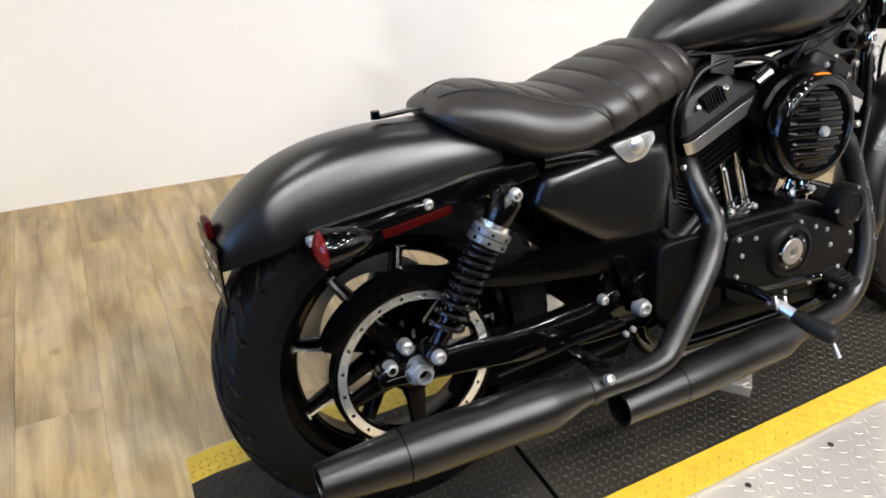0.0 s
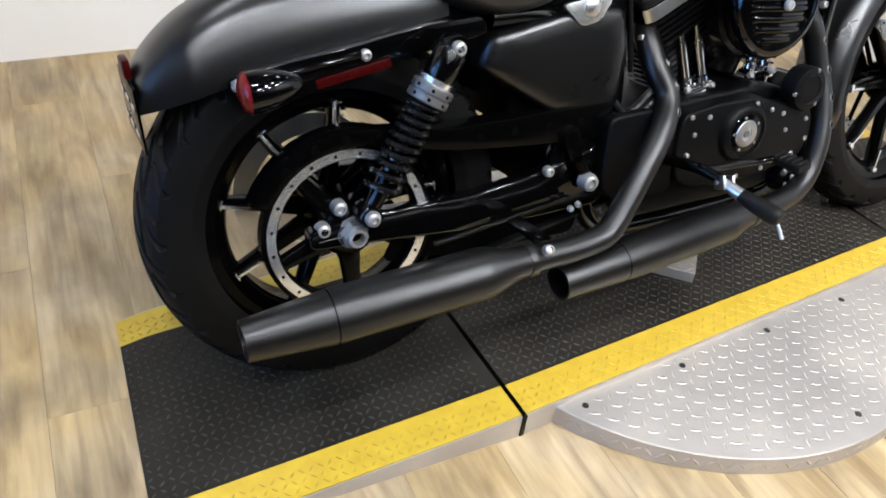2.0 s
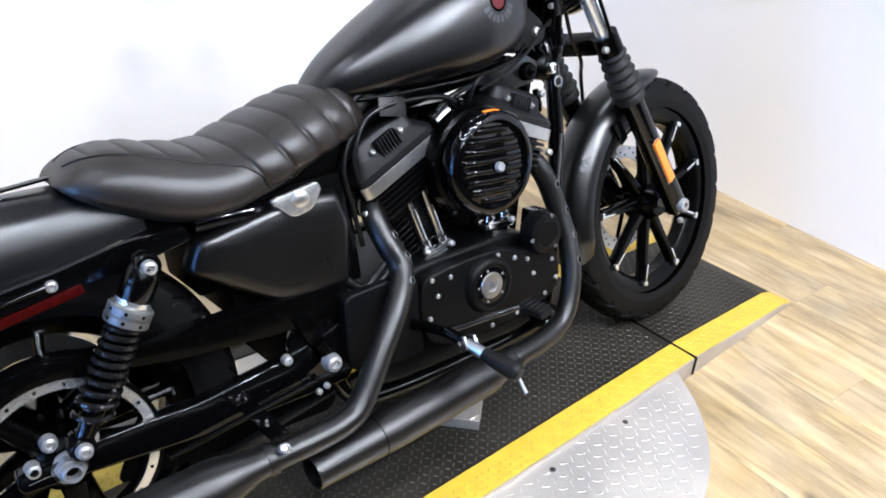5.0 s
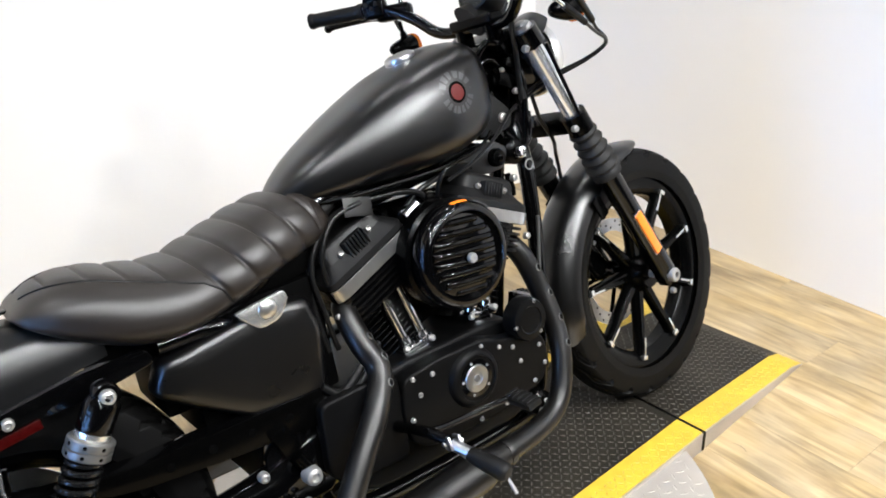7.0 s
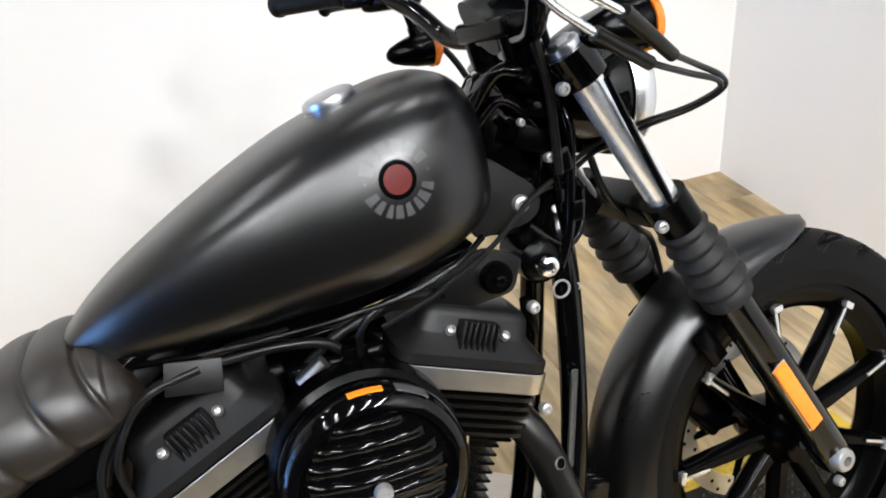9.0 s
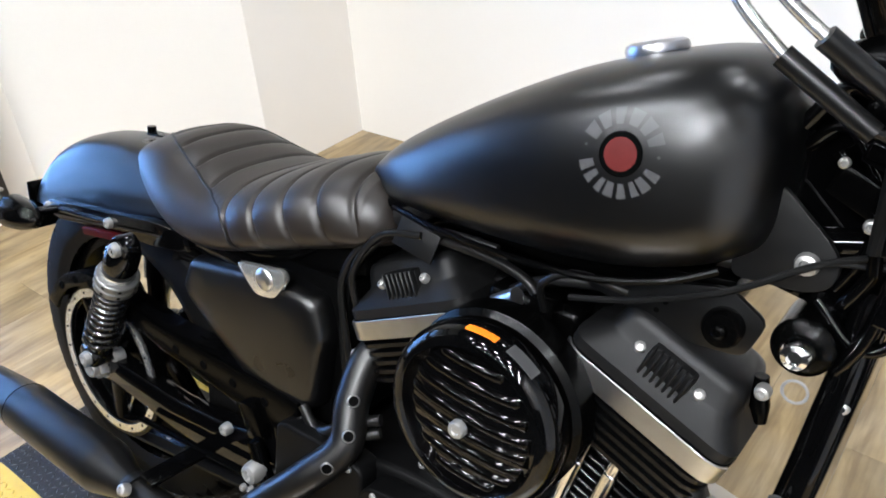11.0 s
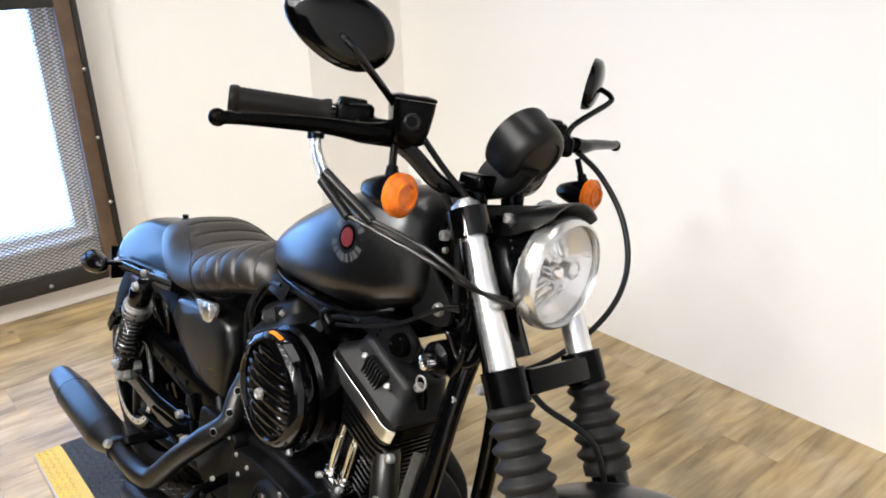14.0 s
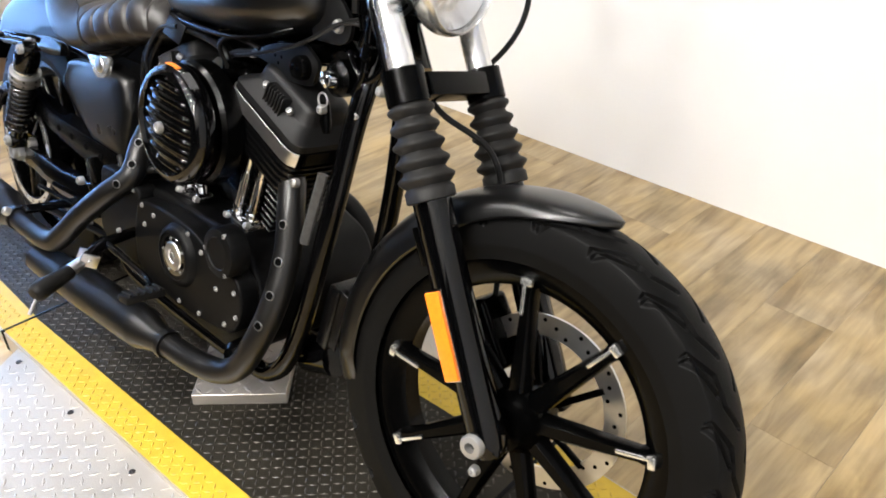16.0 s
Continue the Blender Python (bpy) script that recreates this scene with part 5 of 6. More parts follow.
    for off in (-0.021, 0.021):
        a, b = Vector((bx + off, -0.092, bz + 0.010)), Vector((bx + off + sgn * 0.042, -0.088, bz + 0.165))
        L = (b - a).length
        part("pushrod_tube", lathe([(0.0, 0.0), (0.0125, 0.0), (0.0125, 0.012), (0.0095, 0.015), (0.0095, L * 0.55), (0.0082, L * 0.56), (0.0082, L)], a, (b - a), 22), M_chrome, bike, "chrome pushrod tube")
        bolt((bx + off * 1.5, -0.110, bz + 0.004), 0.0065, axis=(0, -1, 0.4))

# air cleaner
AC = Vector((0.845, -0.013, 0.614))
air = part("air_cleaner", lathe([(0.0, 0.06), (0.085, 0.06), (0.102, 0.066), (0.1055, 0.074), (0.1055, 0.090), (0.103, 0.098), (0.098, 0.1045), (0.091, 0.108), (0.0865, 0.1085), (0.084, 0.105), (0.082, 0.098), (0.06, 0.1045), (0.03, 0.108), (0.0, 0.109)], AC + Vector((0, -0.085, 0)), (0, -1, 0), 96), M_gloss, bike, "round gloss black air cleaner with ribbed face", sharp=60)
part("air_backplate", lathe([(0.0, 0.0), (0.098, 0.0), (0.109, 0.008), (0.109, 0.040), (0.102, 0.046), (0.0, 0.046)], AC + Vector((0, -0.098, 0)), (0, -1, 0), 64), M_black, air)
for k in range(8):
    z = -0.0680 + 0.0194 * k
    w = math.sqrt(max(0, 0.0805 ** 2 - z * z)) - 0.003
    rings = []
    for j in range(25):
        t = -1 + 2 * j / 24
        x = w * t
        zz = z - 0.10 * x
        lift = 0.0050 * (1 - abs(t) ** 10) + 0.0004
        dome = 0.109 - (x * x + z * z) * 1.55
        rings.append([AC + Vector((x, -0.085 - dome - o * lift, zz + q)) for q, o in ((-0.0088, -0.25), (-0.0072, 0.12), (-0.0048, 0.62), (-0.0018, 0.95), (0.0012, 1.0), (0.0040, 0.78), (0.0064, 0.30), (0.0080, -0.25))])
    part("face_rib", loft(rings), M_face, air, sharp=80)
part("face_bolt", lathe([(0, 0.008), (0.004, 0.008), (0.005, 0.0095), (0.0085, 0.009), (0.010, 0.006), (0.010, 0)], AC + Vector((0.0, -0.199, -0.002)), (0, -1, 0), 20), M_bolt, air)
tip = []
for a in range(76, 99, 4):
    c, s = math.cos(radians(a)), math.sin(radians(a))
    tip.append([AC + Vector((r * c, y, r * s)) for r, y in ((0.1050, -0.176), (0.1066, -0.176), (0.1062, -0.184), (0.1040, -0.184))])
part("warning_sticker", loft(tip), M_orangeflat, air, "small orange sticker")
tip2 = []
for a in range(48, 71, 4):
    c, s = math.cos(radians(a)), math.sin(radians(a))
    tip2.append([AC + Vector((r * c, y, r * s)) for r, y in ((0.1050, -0.170), (0.1064, -0.170), (0.1060, -0.185), (0.1040, -0.185))])
part("grey_sticker", loft(tip2), M_grey, air)
part("intake_neck", tube([AC + Vector((0.0, -0.10, 0.0)), AC + Vector((0.0, 0.02, 0.0))], 0.04, 24, 1), M_black, bike)

# ---- exhausts ----
def exhaust(name, label, pts, r, muffler, out, hole_at):
    pipe = part(name, tube(pts, r, 24, 10), M_pipe, bike, label)
    p0, p1, radii = muffler
    p0, p1 = Vector(p0), Vector(p1)
    d = p1 - p0
    L = d.length
    prof = [(0.0, 0.0), (0.020, 0.0)] + [(rr, L * t) for t, rr in radii] + [(radii[-1][1] - 0.004, L), (radii[-1][1] - 0.006, L - 0.06), (0.0, L - 0.061)]
    part("silencer", lathe(prof, p0, d, 48), M_pipe, pipe, "satin black tapered silencer")
    t, rr = 0.72, np.interp(0.72, [a for a, _ in radii], [b for _, b in radii])
    part("silencer_band", lathe([(rr - 0.003, -0.0012), (rr + 0.0006, -0.0012), (rr + 0.0006, 0.0012), (rr - 0.003, 0.0012)], p0 + d * t, d, 48), M_dark, pipe)
    part("clamp", lathe([(r - 0.001, -0.008), (r + 0.0045, -0.008), (r + 0.0055, 0.0), (r + 0.0045, 0.008), (r - 0.001, 0.008)], p0 - d.normalized() * 0.004, d, 32), M_pipe, pipe)
    path = smooth_path(pts, 10)
    for k in hole_at:
        q = path[k]
        t = (path[k + 1] - path[k - 1]).normalized()
        n = (Vector(out) - t * Vector(out).dot(t)).normalized()
        # hole's shade and edge highlight put into colour: dark disc, grey rim
        hole = part("shield_hole", lathe([(0, 0.0), (0.0066, 0.0), (0.0068, -0.001)], q + n * (r + 0.0002), n, 16), M_dark, pipe)
        part("hole_rim", lathe([(0.0066, 0.0002), (0.0070, 0.0011), (0.0078, 0.0009), (0.0090, -0.0012)], q + n * r, n, 18), M_collar, hole)
    return pipe


exhaust("rear_exhaust", "satin black rear exhaust pipe and silencer", [(0.660, -0.04, 0.575), (0.622, -0.09, 0.565), (0.620, -0.130, 0.510), (0.630, -0.158, 0.455), (0.590, -0.193, 0.405), (0.530, -0.217, 0.345), (0.468, -0.236, 0.278), (0.430, -0.244, 0.255), (0.360, -0.248, 0.250), (0.262, -0.250, 0.254)], 0.0235,
        ((0.268, -0.250, 0.254), (-0.222, -0.236, 0.243), [(0.0, 0.026), (0.05, 0.028), (0.16, 0.0435), (0.19, 0.045), (0.70, 0.045), (0.72, 0.0445), (1.0, 0.033)]), (0.75, -0.85, 0.35), (20, 27, 34))
exhaust("front_exhaust", "satin black front exhaust pipe and silencer", [(0.985, -0.03, 0.580), (1.030, -0.070, 0.575), (1.062, -0.095, 0.535), (1.084, -0.114, 0.450), (1.090, -0.138, 0.370), (1.077, -0.160, 0.295), (1.045, -0.174, 0.228), (1.000, -0.184, 0.197), (0.930, -0.196, 0.188), (0.840, -0.205, 0.188)], 0.0235,
        ((0.845, -0.205, 0.188), (0.345, -0.236, 0.180), [(0.0, 0.026), (0.05, 0.028), (0.14, 0.041), (0.17, 0.042), (0.64, 0.042), (0.66, 0.0415), (1.0, 0.033)]), (0.35, -1, 0.25), (25, 32, 39, 46))
bolt((0.29, -0.28, 0.282), 0.010, axis=(0, -1, 0.6))
part("muffler_bracket", box((0.30, -0.19, 0.283), (0.034, 0.12, 0.008), Matrix.Rotation(radians(5), 4, "Y"), 0.003), M_gloss, bike)

# ---- frame ----
for s in (-1, 1):
    part("frame_rail", tube([(1.165, s * 0.02, 0.80), (1.158, s * 0.050, 0.70), (1.132, s * 0.070, 0.50), (1.085, s * 0.080, 0.28), (1.04, s * 0.09, 0.185), (0.94, s * 0.095, 0.165), (0.60, s * 0.10, 0.175), (0.50, s * 0.11, 0.22), (0.47, s * 0.115, 0.34), (0.44, s * 0.11, 0.52), (0.40, s * 0.10, 0.62), (0.28, s * 0.098, 0.635)], 0.0180, 16, 8), M_gloss, bike, "gloss black frame tube")
    part("top_rail", tube([(1.16, s * 0.02, 0.85), (0.95, s * 0.05, 0.81), (0.68, s * 0.055, 0.785), (0.58, s * 0.07, 0.74), (0.45, s * 0.085, 0.66), (0.30, s * 0.095, 0.64)], 0.015, 14, 8), M_gloss, bike)
part("backbone", tube([(1.17, 0, 0.86), (0.95, 0, 0.80), (0.66, 0, 0.745), (0.46, 0, 0.66)], 0.024, 16, 8), M_gloss, bike)
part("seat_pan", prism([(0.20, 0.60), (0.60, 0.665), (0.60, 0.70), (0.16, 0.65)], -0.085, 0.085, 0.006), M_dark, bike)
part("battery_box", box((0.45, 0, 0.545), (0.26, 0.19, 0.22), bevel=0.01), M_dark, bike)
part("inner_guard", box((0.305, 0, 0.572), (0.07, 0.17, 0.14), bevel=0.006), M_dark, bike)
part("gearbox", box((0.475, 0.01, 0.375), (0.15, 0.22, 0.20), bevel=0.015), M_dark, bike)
part("frame_label", tube([(1.134, -0.0915, 0.60), (1.106, -0.0985, 0.47)], 0.0085, 8, 1, flat=0.5), M_label, bike, "silver printed label on the frame tube")
# tank mount plates, horn, switch and coil under the tank
part("tank_mount", prism(rounded([(1.042, 0.795), (1.108, 0.797), (1.130, 0.806), (1.136, 0.830), (1.122, 0.850), (1.070, 0.895), (1.036, 0.87)], 0.012, 4), -0.058, -0.049, 0.002), M_rocker, bike, "black tank mounting plate")
bolt((1.107, -0.057, 0.826), 0.0115)
part("coil_bracket", prism(rounded([(0.90, 0.750), (0.97, 0.775), (1.05, 0.790), (1.09, 0.765), (1.075, 0.725), (1.02, 0.722), (0.96, 0.738)], 0.012, 3), -0.078, -0.070, 0.002), M_denim, bike, "black ignition bracket")
part("coil_boss", lathe([(0, 0.020), (0.017, 0.018), (0.020, 0.012), (0.020, 0)], (1.052, -0.076, 0.752), (0, -1, 0), 24), M_black, bike)
bolt((1.052, -0.094, 0.752), 0.008, mat=M_black)
# three bracket holes, only their shade drawn, as dark discs
for x, z in ((0.975, 0.757), (0.992, 0.757), (0.984, 0.746)):
    part("bracket_hole", lathe([(0, 0.0), (0.003, 0)], (x, -0.0785, z), (0, -1, 0), 10), M_dark, bike)
part("ignition_lock", lathe([(0, 0.016), (0.006, 0.016), (0.007, 0.020), (0.012, 0.018), (0.014, 0.014), (0.0145, 0.0), (0.0145, -0.01)], (1.120, -0.074, 0.748), (0, -1, 0.0), 32), M_chrome, bike, "chrome ignition lock")
part("lock_body", lathe([(0.013, 0.004), (0.022, 0.002), (0.029, -0.005), (0.030, -0.07), (0, -0.07)], (1.121, -0.072, 0.749), (0, -1, 0), 28), M_black, bike)
ringp = [Vector((1.128 + 0.011 * math.cos(a), -0.098, 0.719 + 0.011 * math.sin(a))) for a in [2 * math.pi * k / 20 for k in range(20)]]
part("key_ring", tube(ringp, 0.0016, 6, 1, closed=True), M_bolt, bike)
for p, r in (((1.150, -0.066, 0.875), 0.007), ((1.118, -0.070, 0.925), 0.005), ((1.165, -0.060, 0.700), 0.007)):
    bolt(p, r)
part("switch_plug", join(box((1.135, -0.055, 0.900), (0.05, 0.022, 0.03), pose(0, 0, 0, 0, 25, 0), 0.004), tube([(1.11, -0.05, 0.93), (1.15, -0.06, 0.88), (1.16, -0.055, 0.83)], 0.007, 10)), M_black, bike, "black wiring plug behind the fork")
part("solenoid", tube([(1.092, -0.062, 0.705), (1.096, -0.062, 0.672), (1.100, -0.062, 0.655)], [0.007, 0.010, 0.006], 14, 1), M_black, bike, "small black pressure switch")
bolt((1.098, -0.074, 0.695), 0.008)
# front of the engine: finned regulator, oil filter
reg = part("regulator", box((1.135, 0, 0.33), (0.03, 0.12, 0.13), Matrix.Rotation(radians(12), 4, "Y"), 0.006), M_fins, bike, "finned black regulator")
for k in range(9):
    part("regulator_fin", box((1.158 - 0.0, -0.054 + 0.0135 * k, 0.332), (0.024, 0.004, 0.12), Matrix.Rotation(radians(12), 4, "Y"), 0.001, 1), M_fins, reg)
part("oil_filter", lathe([(0, 0.0), (0.03, 0.0), (0.036, 0.006), (0.036, 0.085), (0.0, 0.085)], (1.05, -0.02, 0.205), (0.94, 0, 0.34), 32), M_gloss, bike, "black oil filter")
part("oil_pump", lathe([(0, 0.03), (0.02, 0.03), (0.03, 0.022), (0.033, 0.0)], (1.00, -0.135, 0.215), (0, -1, 0), 28), M_black, bike)
bolt((1.008, -0.162, 0.222), 0.006)
bolt((0.99, -0.162, 0.207), 0.006)

# foot peg, brake pedal and levers on the right
peg = part("foot_peg", lathe([(0, 0.0), (0.0120, 0.0), (0.0140, 0.004), (0.0150, 0.020), (0.0170, 0.045), (0.0182, 0.070), (0.0170, 0.079), (0.012, 0.084), (0.0, 0.085)], (0.690, -0.310, 0.304), (0.24, -0.93, -0.26), 24), M_rubber, bike, "smooth black rubber foot peg")
part("peg_mount", join(tube([(0.680, -0.276, 0.318), (0.691, -0.314, 0.3035)], [0.0105, 0.0125], 16, 1), box((0.673, -0.273, 0.320), (0.006, 0.034, 0.026), pose(0, 0, 0, -20, 0, -14), 0.002), box((0.693, -0.277, 0.317), (0.006, 0.034, 0.026), pose(0, 0, 0, -20, 0, -14), 0.002),
                       tube([(0.664, -0.270, 0.321), (0.702, -0.279, 0.316)], 0.0045, 10, 1)), M_cap, peg, "chrome peg mount")
part("peg_arm", tube([(0.64, -0.16, 0.335), (0.664, -0.236, 0.334), (0.680, -0.276, 0.319)], 0.011, 12, 2), M_black, peg)
part("peg_feeler", tube([(0.710, -0.382, 0.276), (0.713, -0.398, 0.246)], [0.0028, 0.0038], 8, 1), M_bolt, peg, "steel wear pin")
part("brake_lever", tube([(0.655, -0.235, 0.342), (0.70, -0.225, 0.325), (0.80, -0.222, 0.315), (0.85, -0.235, 0.318)], 0.0065, 10), M_gloss, bike)
pedal = part("brake_pedal", box((0.868, -0.262, 0.316), (0.034, 0.075, 0.014), Matrix.Rotation(radians(-8), 4, "Y"), 0.004), M_rubber, bike, "black rubber brake pedal")
for k in range(5):
    part("pedal_rib", box((0.868, -0.29 + 0.014 * k, 0.3245), (0.030, 0.006, 0.006), Matrix.Rotation(radians(-8), 4, "Y"), 0.001, 1), M_rubber, pedal)
for p, r in (((0.374, -0.150, 0.361), 0.010), ((0.437, -0.160, 0.285), 0.006), ((0.420, -0.160, 0.280), 0.006), ((0.500, -0.150, 0.352), 0.007), ((0.655, -0.200, 0.352), 0.005)):
    bolt(p, r)
part("master_cylinder", join(box((0.43, -0.135, 0.40), (0.035, 0.03, 0.06), Matrix.Rotation(radians(-20), 4, "Y"), 0.006), tube([(0.44, -0.15, 0.37), (0.47, -0.152, 0.305)], 0.012, 12, 1)), M_black, bike, "black rear brake master cylinder")
part("pivot_plate", prism(rounded([(0.40, 0.28), (0.50, 0.26), (0.54, 0.32), (0.53, 0.42), (0.44, 0.44), (0.39, 0.38)], 0.02, 4), -0.128, -0.110, 0.003), M_gloss, bike)

# side stand on the left
part("side_stand", tube([(0.72, 0.16, 0.20), (0.76, 0.22, 0.09), (0.80, 0.255, 0.012), (0.84, 0.285, 0.000)], [0.012, 0.011, 0.010, 0.013], 12), M_gloss, bike, "black side stand")

# ---- handlebar and controls ----
def hb(s, x, y, z):
    """A place on one side of the handlebar, which sits a little higher on its left."""
    return Vector((x, s * y, z + s * 0.012 * y / 0.37))


BAR = ((0.966, 0.372, 1.112), (1.000, 0.325, 1.111), (1.062, 0.235, 1.106), (1.100, 0.170, 1.072), (1.120, 0.115, 1.028), (1.131, 0.06, 1.018))
bar = part("handlebar", tube([hb(-1, *p) for p in BAR] + [Vector((1.132, 0, 1.018))] + [hb(1, *p) for p in BAR[::-1]], 0.0127, 18, 8), M_gloss, bike, "black handlebar", STEER)
for y in (-0.045, 0.045):
    part("riser", tube([(1.14, y, 0.965), (1.133, y, 1.02)], [0.017, 0.019], 16, 1), M_black, bike, xf=STEER)
for s in (-1, 1):
    g0, g1 = hb(s, 0.968, 0.369, 1.112), hb(s, 1.042, 0.264, 1.1085)
    d = g1 - g0
    L = d.length
    part("grip", lathe([(0, -0.004), (0.017, -0.004), (0.0185, 0.0), (0.0185, 0.006), (0.0165, 0.009)] + [(0.0162 + 0.0006 * (k % 2), 0.010 + 0.004 * k) for k in range(27)] + [(0.019, L - 0.006), (0.019, L), (0.012, L)], g0, d, 26), M_rubber, bike, "ribbed black rubber handlebar grip", STEER)
    sw = hb(s, 1.060, 0.238, 1.106)
    turn = Vector((1, 0, 0)).rotation_difference(d.normalized()).to_matrix().to_4x4()
    box_sw = part("switch_housing", join(box(sw, (0.052, 0.040, 0.044), turn, 0.010, 3), box(sw + Vector((-0.006, 0, 0.020)), (0.040, 0.030, 0.014), turn, 0.006)), M_black, bike, "black switch housing", STEER)
    for k in range(3):
        part("switch", box(sw + d.normalized() * (-0.012 + 0.012 * k) + Vector((-0.020, -s * 0.010, 0.012 - 0.01 * (k == 1))), (0.009, 0.007, 0.010), turn, 0.002), M_rubber, box_sw, xf=STEER)
    # lever and its perch
    lever = part("lever", tube([hb(s, 1.112, 0.222, 1.094), hb(s, 1.108, 0.262, 1.092), hb(s, 1.096, 0.320, 1.096), hb(s, 1.074, 0.415, 1.096), hb(s, 1.064, 0.442, 1.094)], [0.016, 0.015, 0.0115, 0.0092, 0.0090], 14, 8, flat=0.8), M_black, bike, "black hand lever", STEER)
    part("lever_ball", lathe([(0.0, -0.0110), (0.0045, -0.0100), (0.0080, -0.0075), (0.0103, -0.0038), (0.0110, 0.0), (0.0103, 0.0038), (0.0080, 0.0075), (0.0045, 0.0100), (0.0, 0.0110)], hb(s, 1.063, 0.445, 1.094), (0, 1, 0), 20), M_black, lever, xf=STEER)
    part("lever_perch", join(box(hb(s, 1.092, 0.212, 1.092), (0.085, 0.046, 0.036), turn, 0.013, 3), tube([hb(s, 1.085, 0.20, 1.094), hb(s, 1.112, 0.232, 1.094)], 0.014, 12, 1)), M_black, bike, xf=STEER)
    # mirrors on bent stems, the right one a little higher
    up = 0.012 if s < 0 else 0.0
    stem = [hb(s, 1.108, 0.205, 1.100), hb(s, 1.112, 0.212, 1.128), hb(s, 1.122, 0.292, 1.172 + up), hb(s, 1.116, 0.306, 1.186 + up), hb(s, 1.096, 0.303, 1.196 + up)]
    mc = hb(s, 1.080, 0.296, 1.206 + up)
    mirror = part("mirror", tube(stem, 0.0052, 10, 6), M_gloss, bike, "black oval mirror on a bent stem", STEER)
    fr = Matrix.Rotation(radians(s * 30), 4, "Z") @ Matrix.Rotation(radians(6), 4, "Y") @ Matrix.Rotation(radians(s * 16), 4, "X")
    out = []
    for k in range(40):
        a = 2 * math.pi * k / 40
        yy, zz = 0.074 * math.cos(a), 0.045 * math.sin(a)
        zz *= 1 - 0.2 * (yy * s / 0.074)
        out.append((yy, zz))
    rings = []
    for xx, sc in ((-0.006, 0.97), (-0.006, 1.0), (0.0, 1.0), (0.008, 0.94), (0.014, 0.75), (0.018, 0.45), (0.019, 0.1)):
        rings.append([mc + fr @ Vector((xx, p[0] * sc, p[1] * sc)) for p in out])
    part("mirror_shell", loft(rings), M_gloss, mirror, xf=STEER, sharp=60)
    bmg = bmesh.new()
    bmg.faces.new([bmg.verts.new(mc + fr @ Vector((-0.0066, p[0] * 0.95, p[1] * 0.95))) for p in out])
    part("mirror_glass", bmg, M_mirror, mirror, "mirror glass", STEER)
    # bullet turn signals
    c = Vector((1.154, 0.244, 1.019)) if s > 0 else Vector((1.170, -0.236, 1.012))
    sig = part("front_turn_signal", lathe([(0.0, 0.074), (0.005, 0.073), (0.012, 0.066), (0.018, 0.050), (0.0235, 0.030), (0.026, 0.012), (0.0265, 0.0), (0, 0)], c, (-1, 0, -0.02), 32), M_black, bike, "black bullet turn signal with orange lens", STEER)
    part("lens", lathe([(0.0, 0.0085), (0.006, 0.0095), (0.0125, 0.0080), (0.020, 0.0085), (0.0255, 0.0050), (0.0282, 0.0), (0.0, 0.0)], c, (1, 0, 0.02), 36), M_orange, sig, "orange lens", STEER)
    part("lens_ring", lathe([(0.0135, 0.006), (0.0150, 0.0118), (0.0172, 0.0118), (0.0185, 0.006)], c, (1, 0, 0.02), 36), M_orange, sig, xf=STEER)
    part("bezel", lathe([(0.0265, -0.006), (0.0292, -0.006), (0.0292, 0.002), (0.0275, 0.003)], c, (1, 0, 0.02), 36), M_orange, sig, xf=STEER)
    part("signal_stem", join(tube([c + Vector((-0.022, 0, 0.020)), c + Vector((-0.027, -s * 0.003, 0.034))], [0.010, 0.0075], 14, 1), tube([c + Vector((-0.027, -s * 0.003, 0.032)), c + Vector((-0.036, -s * 0.01, 0.060))], 0.0052, 12, 1)), M_black, sig, "", STEER)
# right brake reservoir
RES = Matrix.Translation((1.122, -0.193, 1.108)) @ Matrix.Rotation(radians(-35), 4, "Z")
rings = []
for z, wx, wy in ((-0.034, 0.020, 0.016), (-0.030, 0.026, 0.021), (-0.012, 0.031, 0.025), (0.012, 0.0355, 0.0275), (0.024, 0.0365, 0.028), (0.0250, 0.0355, 0.027)):
    rings.append([RES @ Vector((x, y, z)) for x, y in rounded([(-wx, -wy), (wx, -wy), (wx, wy), (-wx, wy)], 0.013, 5)])
res = part("brake_reservoir", loft(rings), M_black, bike, "black front brake reservoir", STEER, sharp=50)
rings = []
for z, g in ((0.0254, 0.0), (0.0262, 0.0008), (0.0300, 0.0006), (0.0318, -0.003), (0.0322, -0.008)):
    rings.append([RES @ Vector((x, y, z)) for x, y in rounded([(-0.0365 - g, -0.028 - g), (0.0365 + g, -0.028 - g), (0.0365 + g, 0.028 + g), (-0.0365 - g, 0.028 + g)], 0.012, 5)])
lid = part("reservoir_lid", loft(rings), M_black, res, "", STEER, sharp=50)
for y in (-0.017, 0.017):
    part("lid_screw", lathe([(0, 0.0006), (0.0024, 0.0002), (0.0030, 0.0016), (0.0052, 0.0014), (0.0056, 0.0)], RES @ Vector((0.0, y, 0.0322)), (0, 0, 1), 14), M_bolt, lid, xf=STEER)
nx = (RES.to_3x3() @ Vector((1, 0, 0.06))).normalized()
glass_at = RES @ Vector((0.0345, -0.002, -0.002))
part("sight_glass", lathe([(0.0, 0.0005), (0.0068, 0.0005), (0.0075, -0.001)], glass_at, nx, 24), M_face, res, "dark sight glass", STEER)
part("sight_ring", lathe([(0.0070, -0.002), (0.0074, 0.0022), (0.0090, 0.0026), (0.0112, 0.0014), (0.0118, -0.002)], glass_at, nx, 28), M_shell, res, "dark grey sight glass ring", STEER)

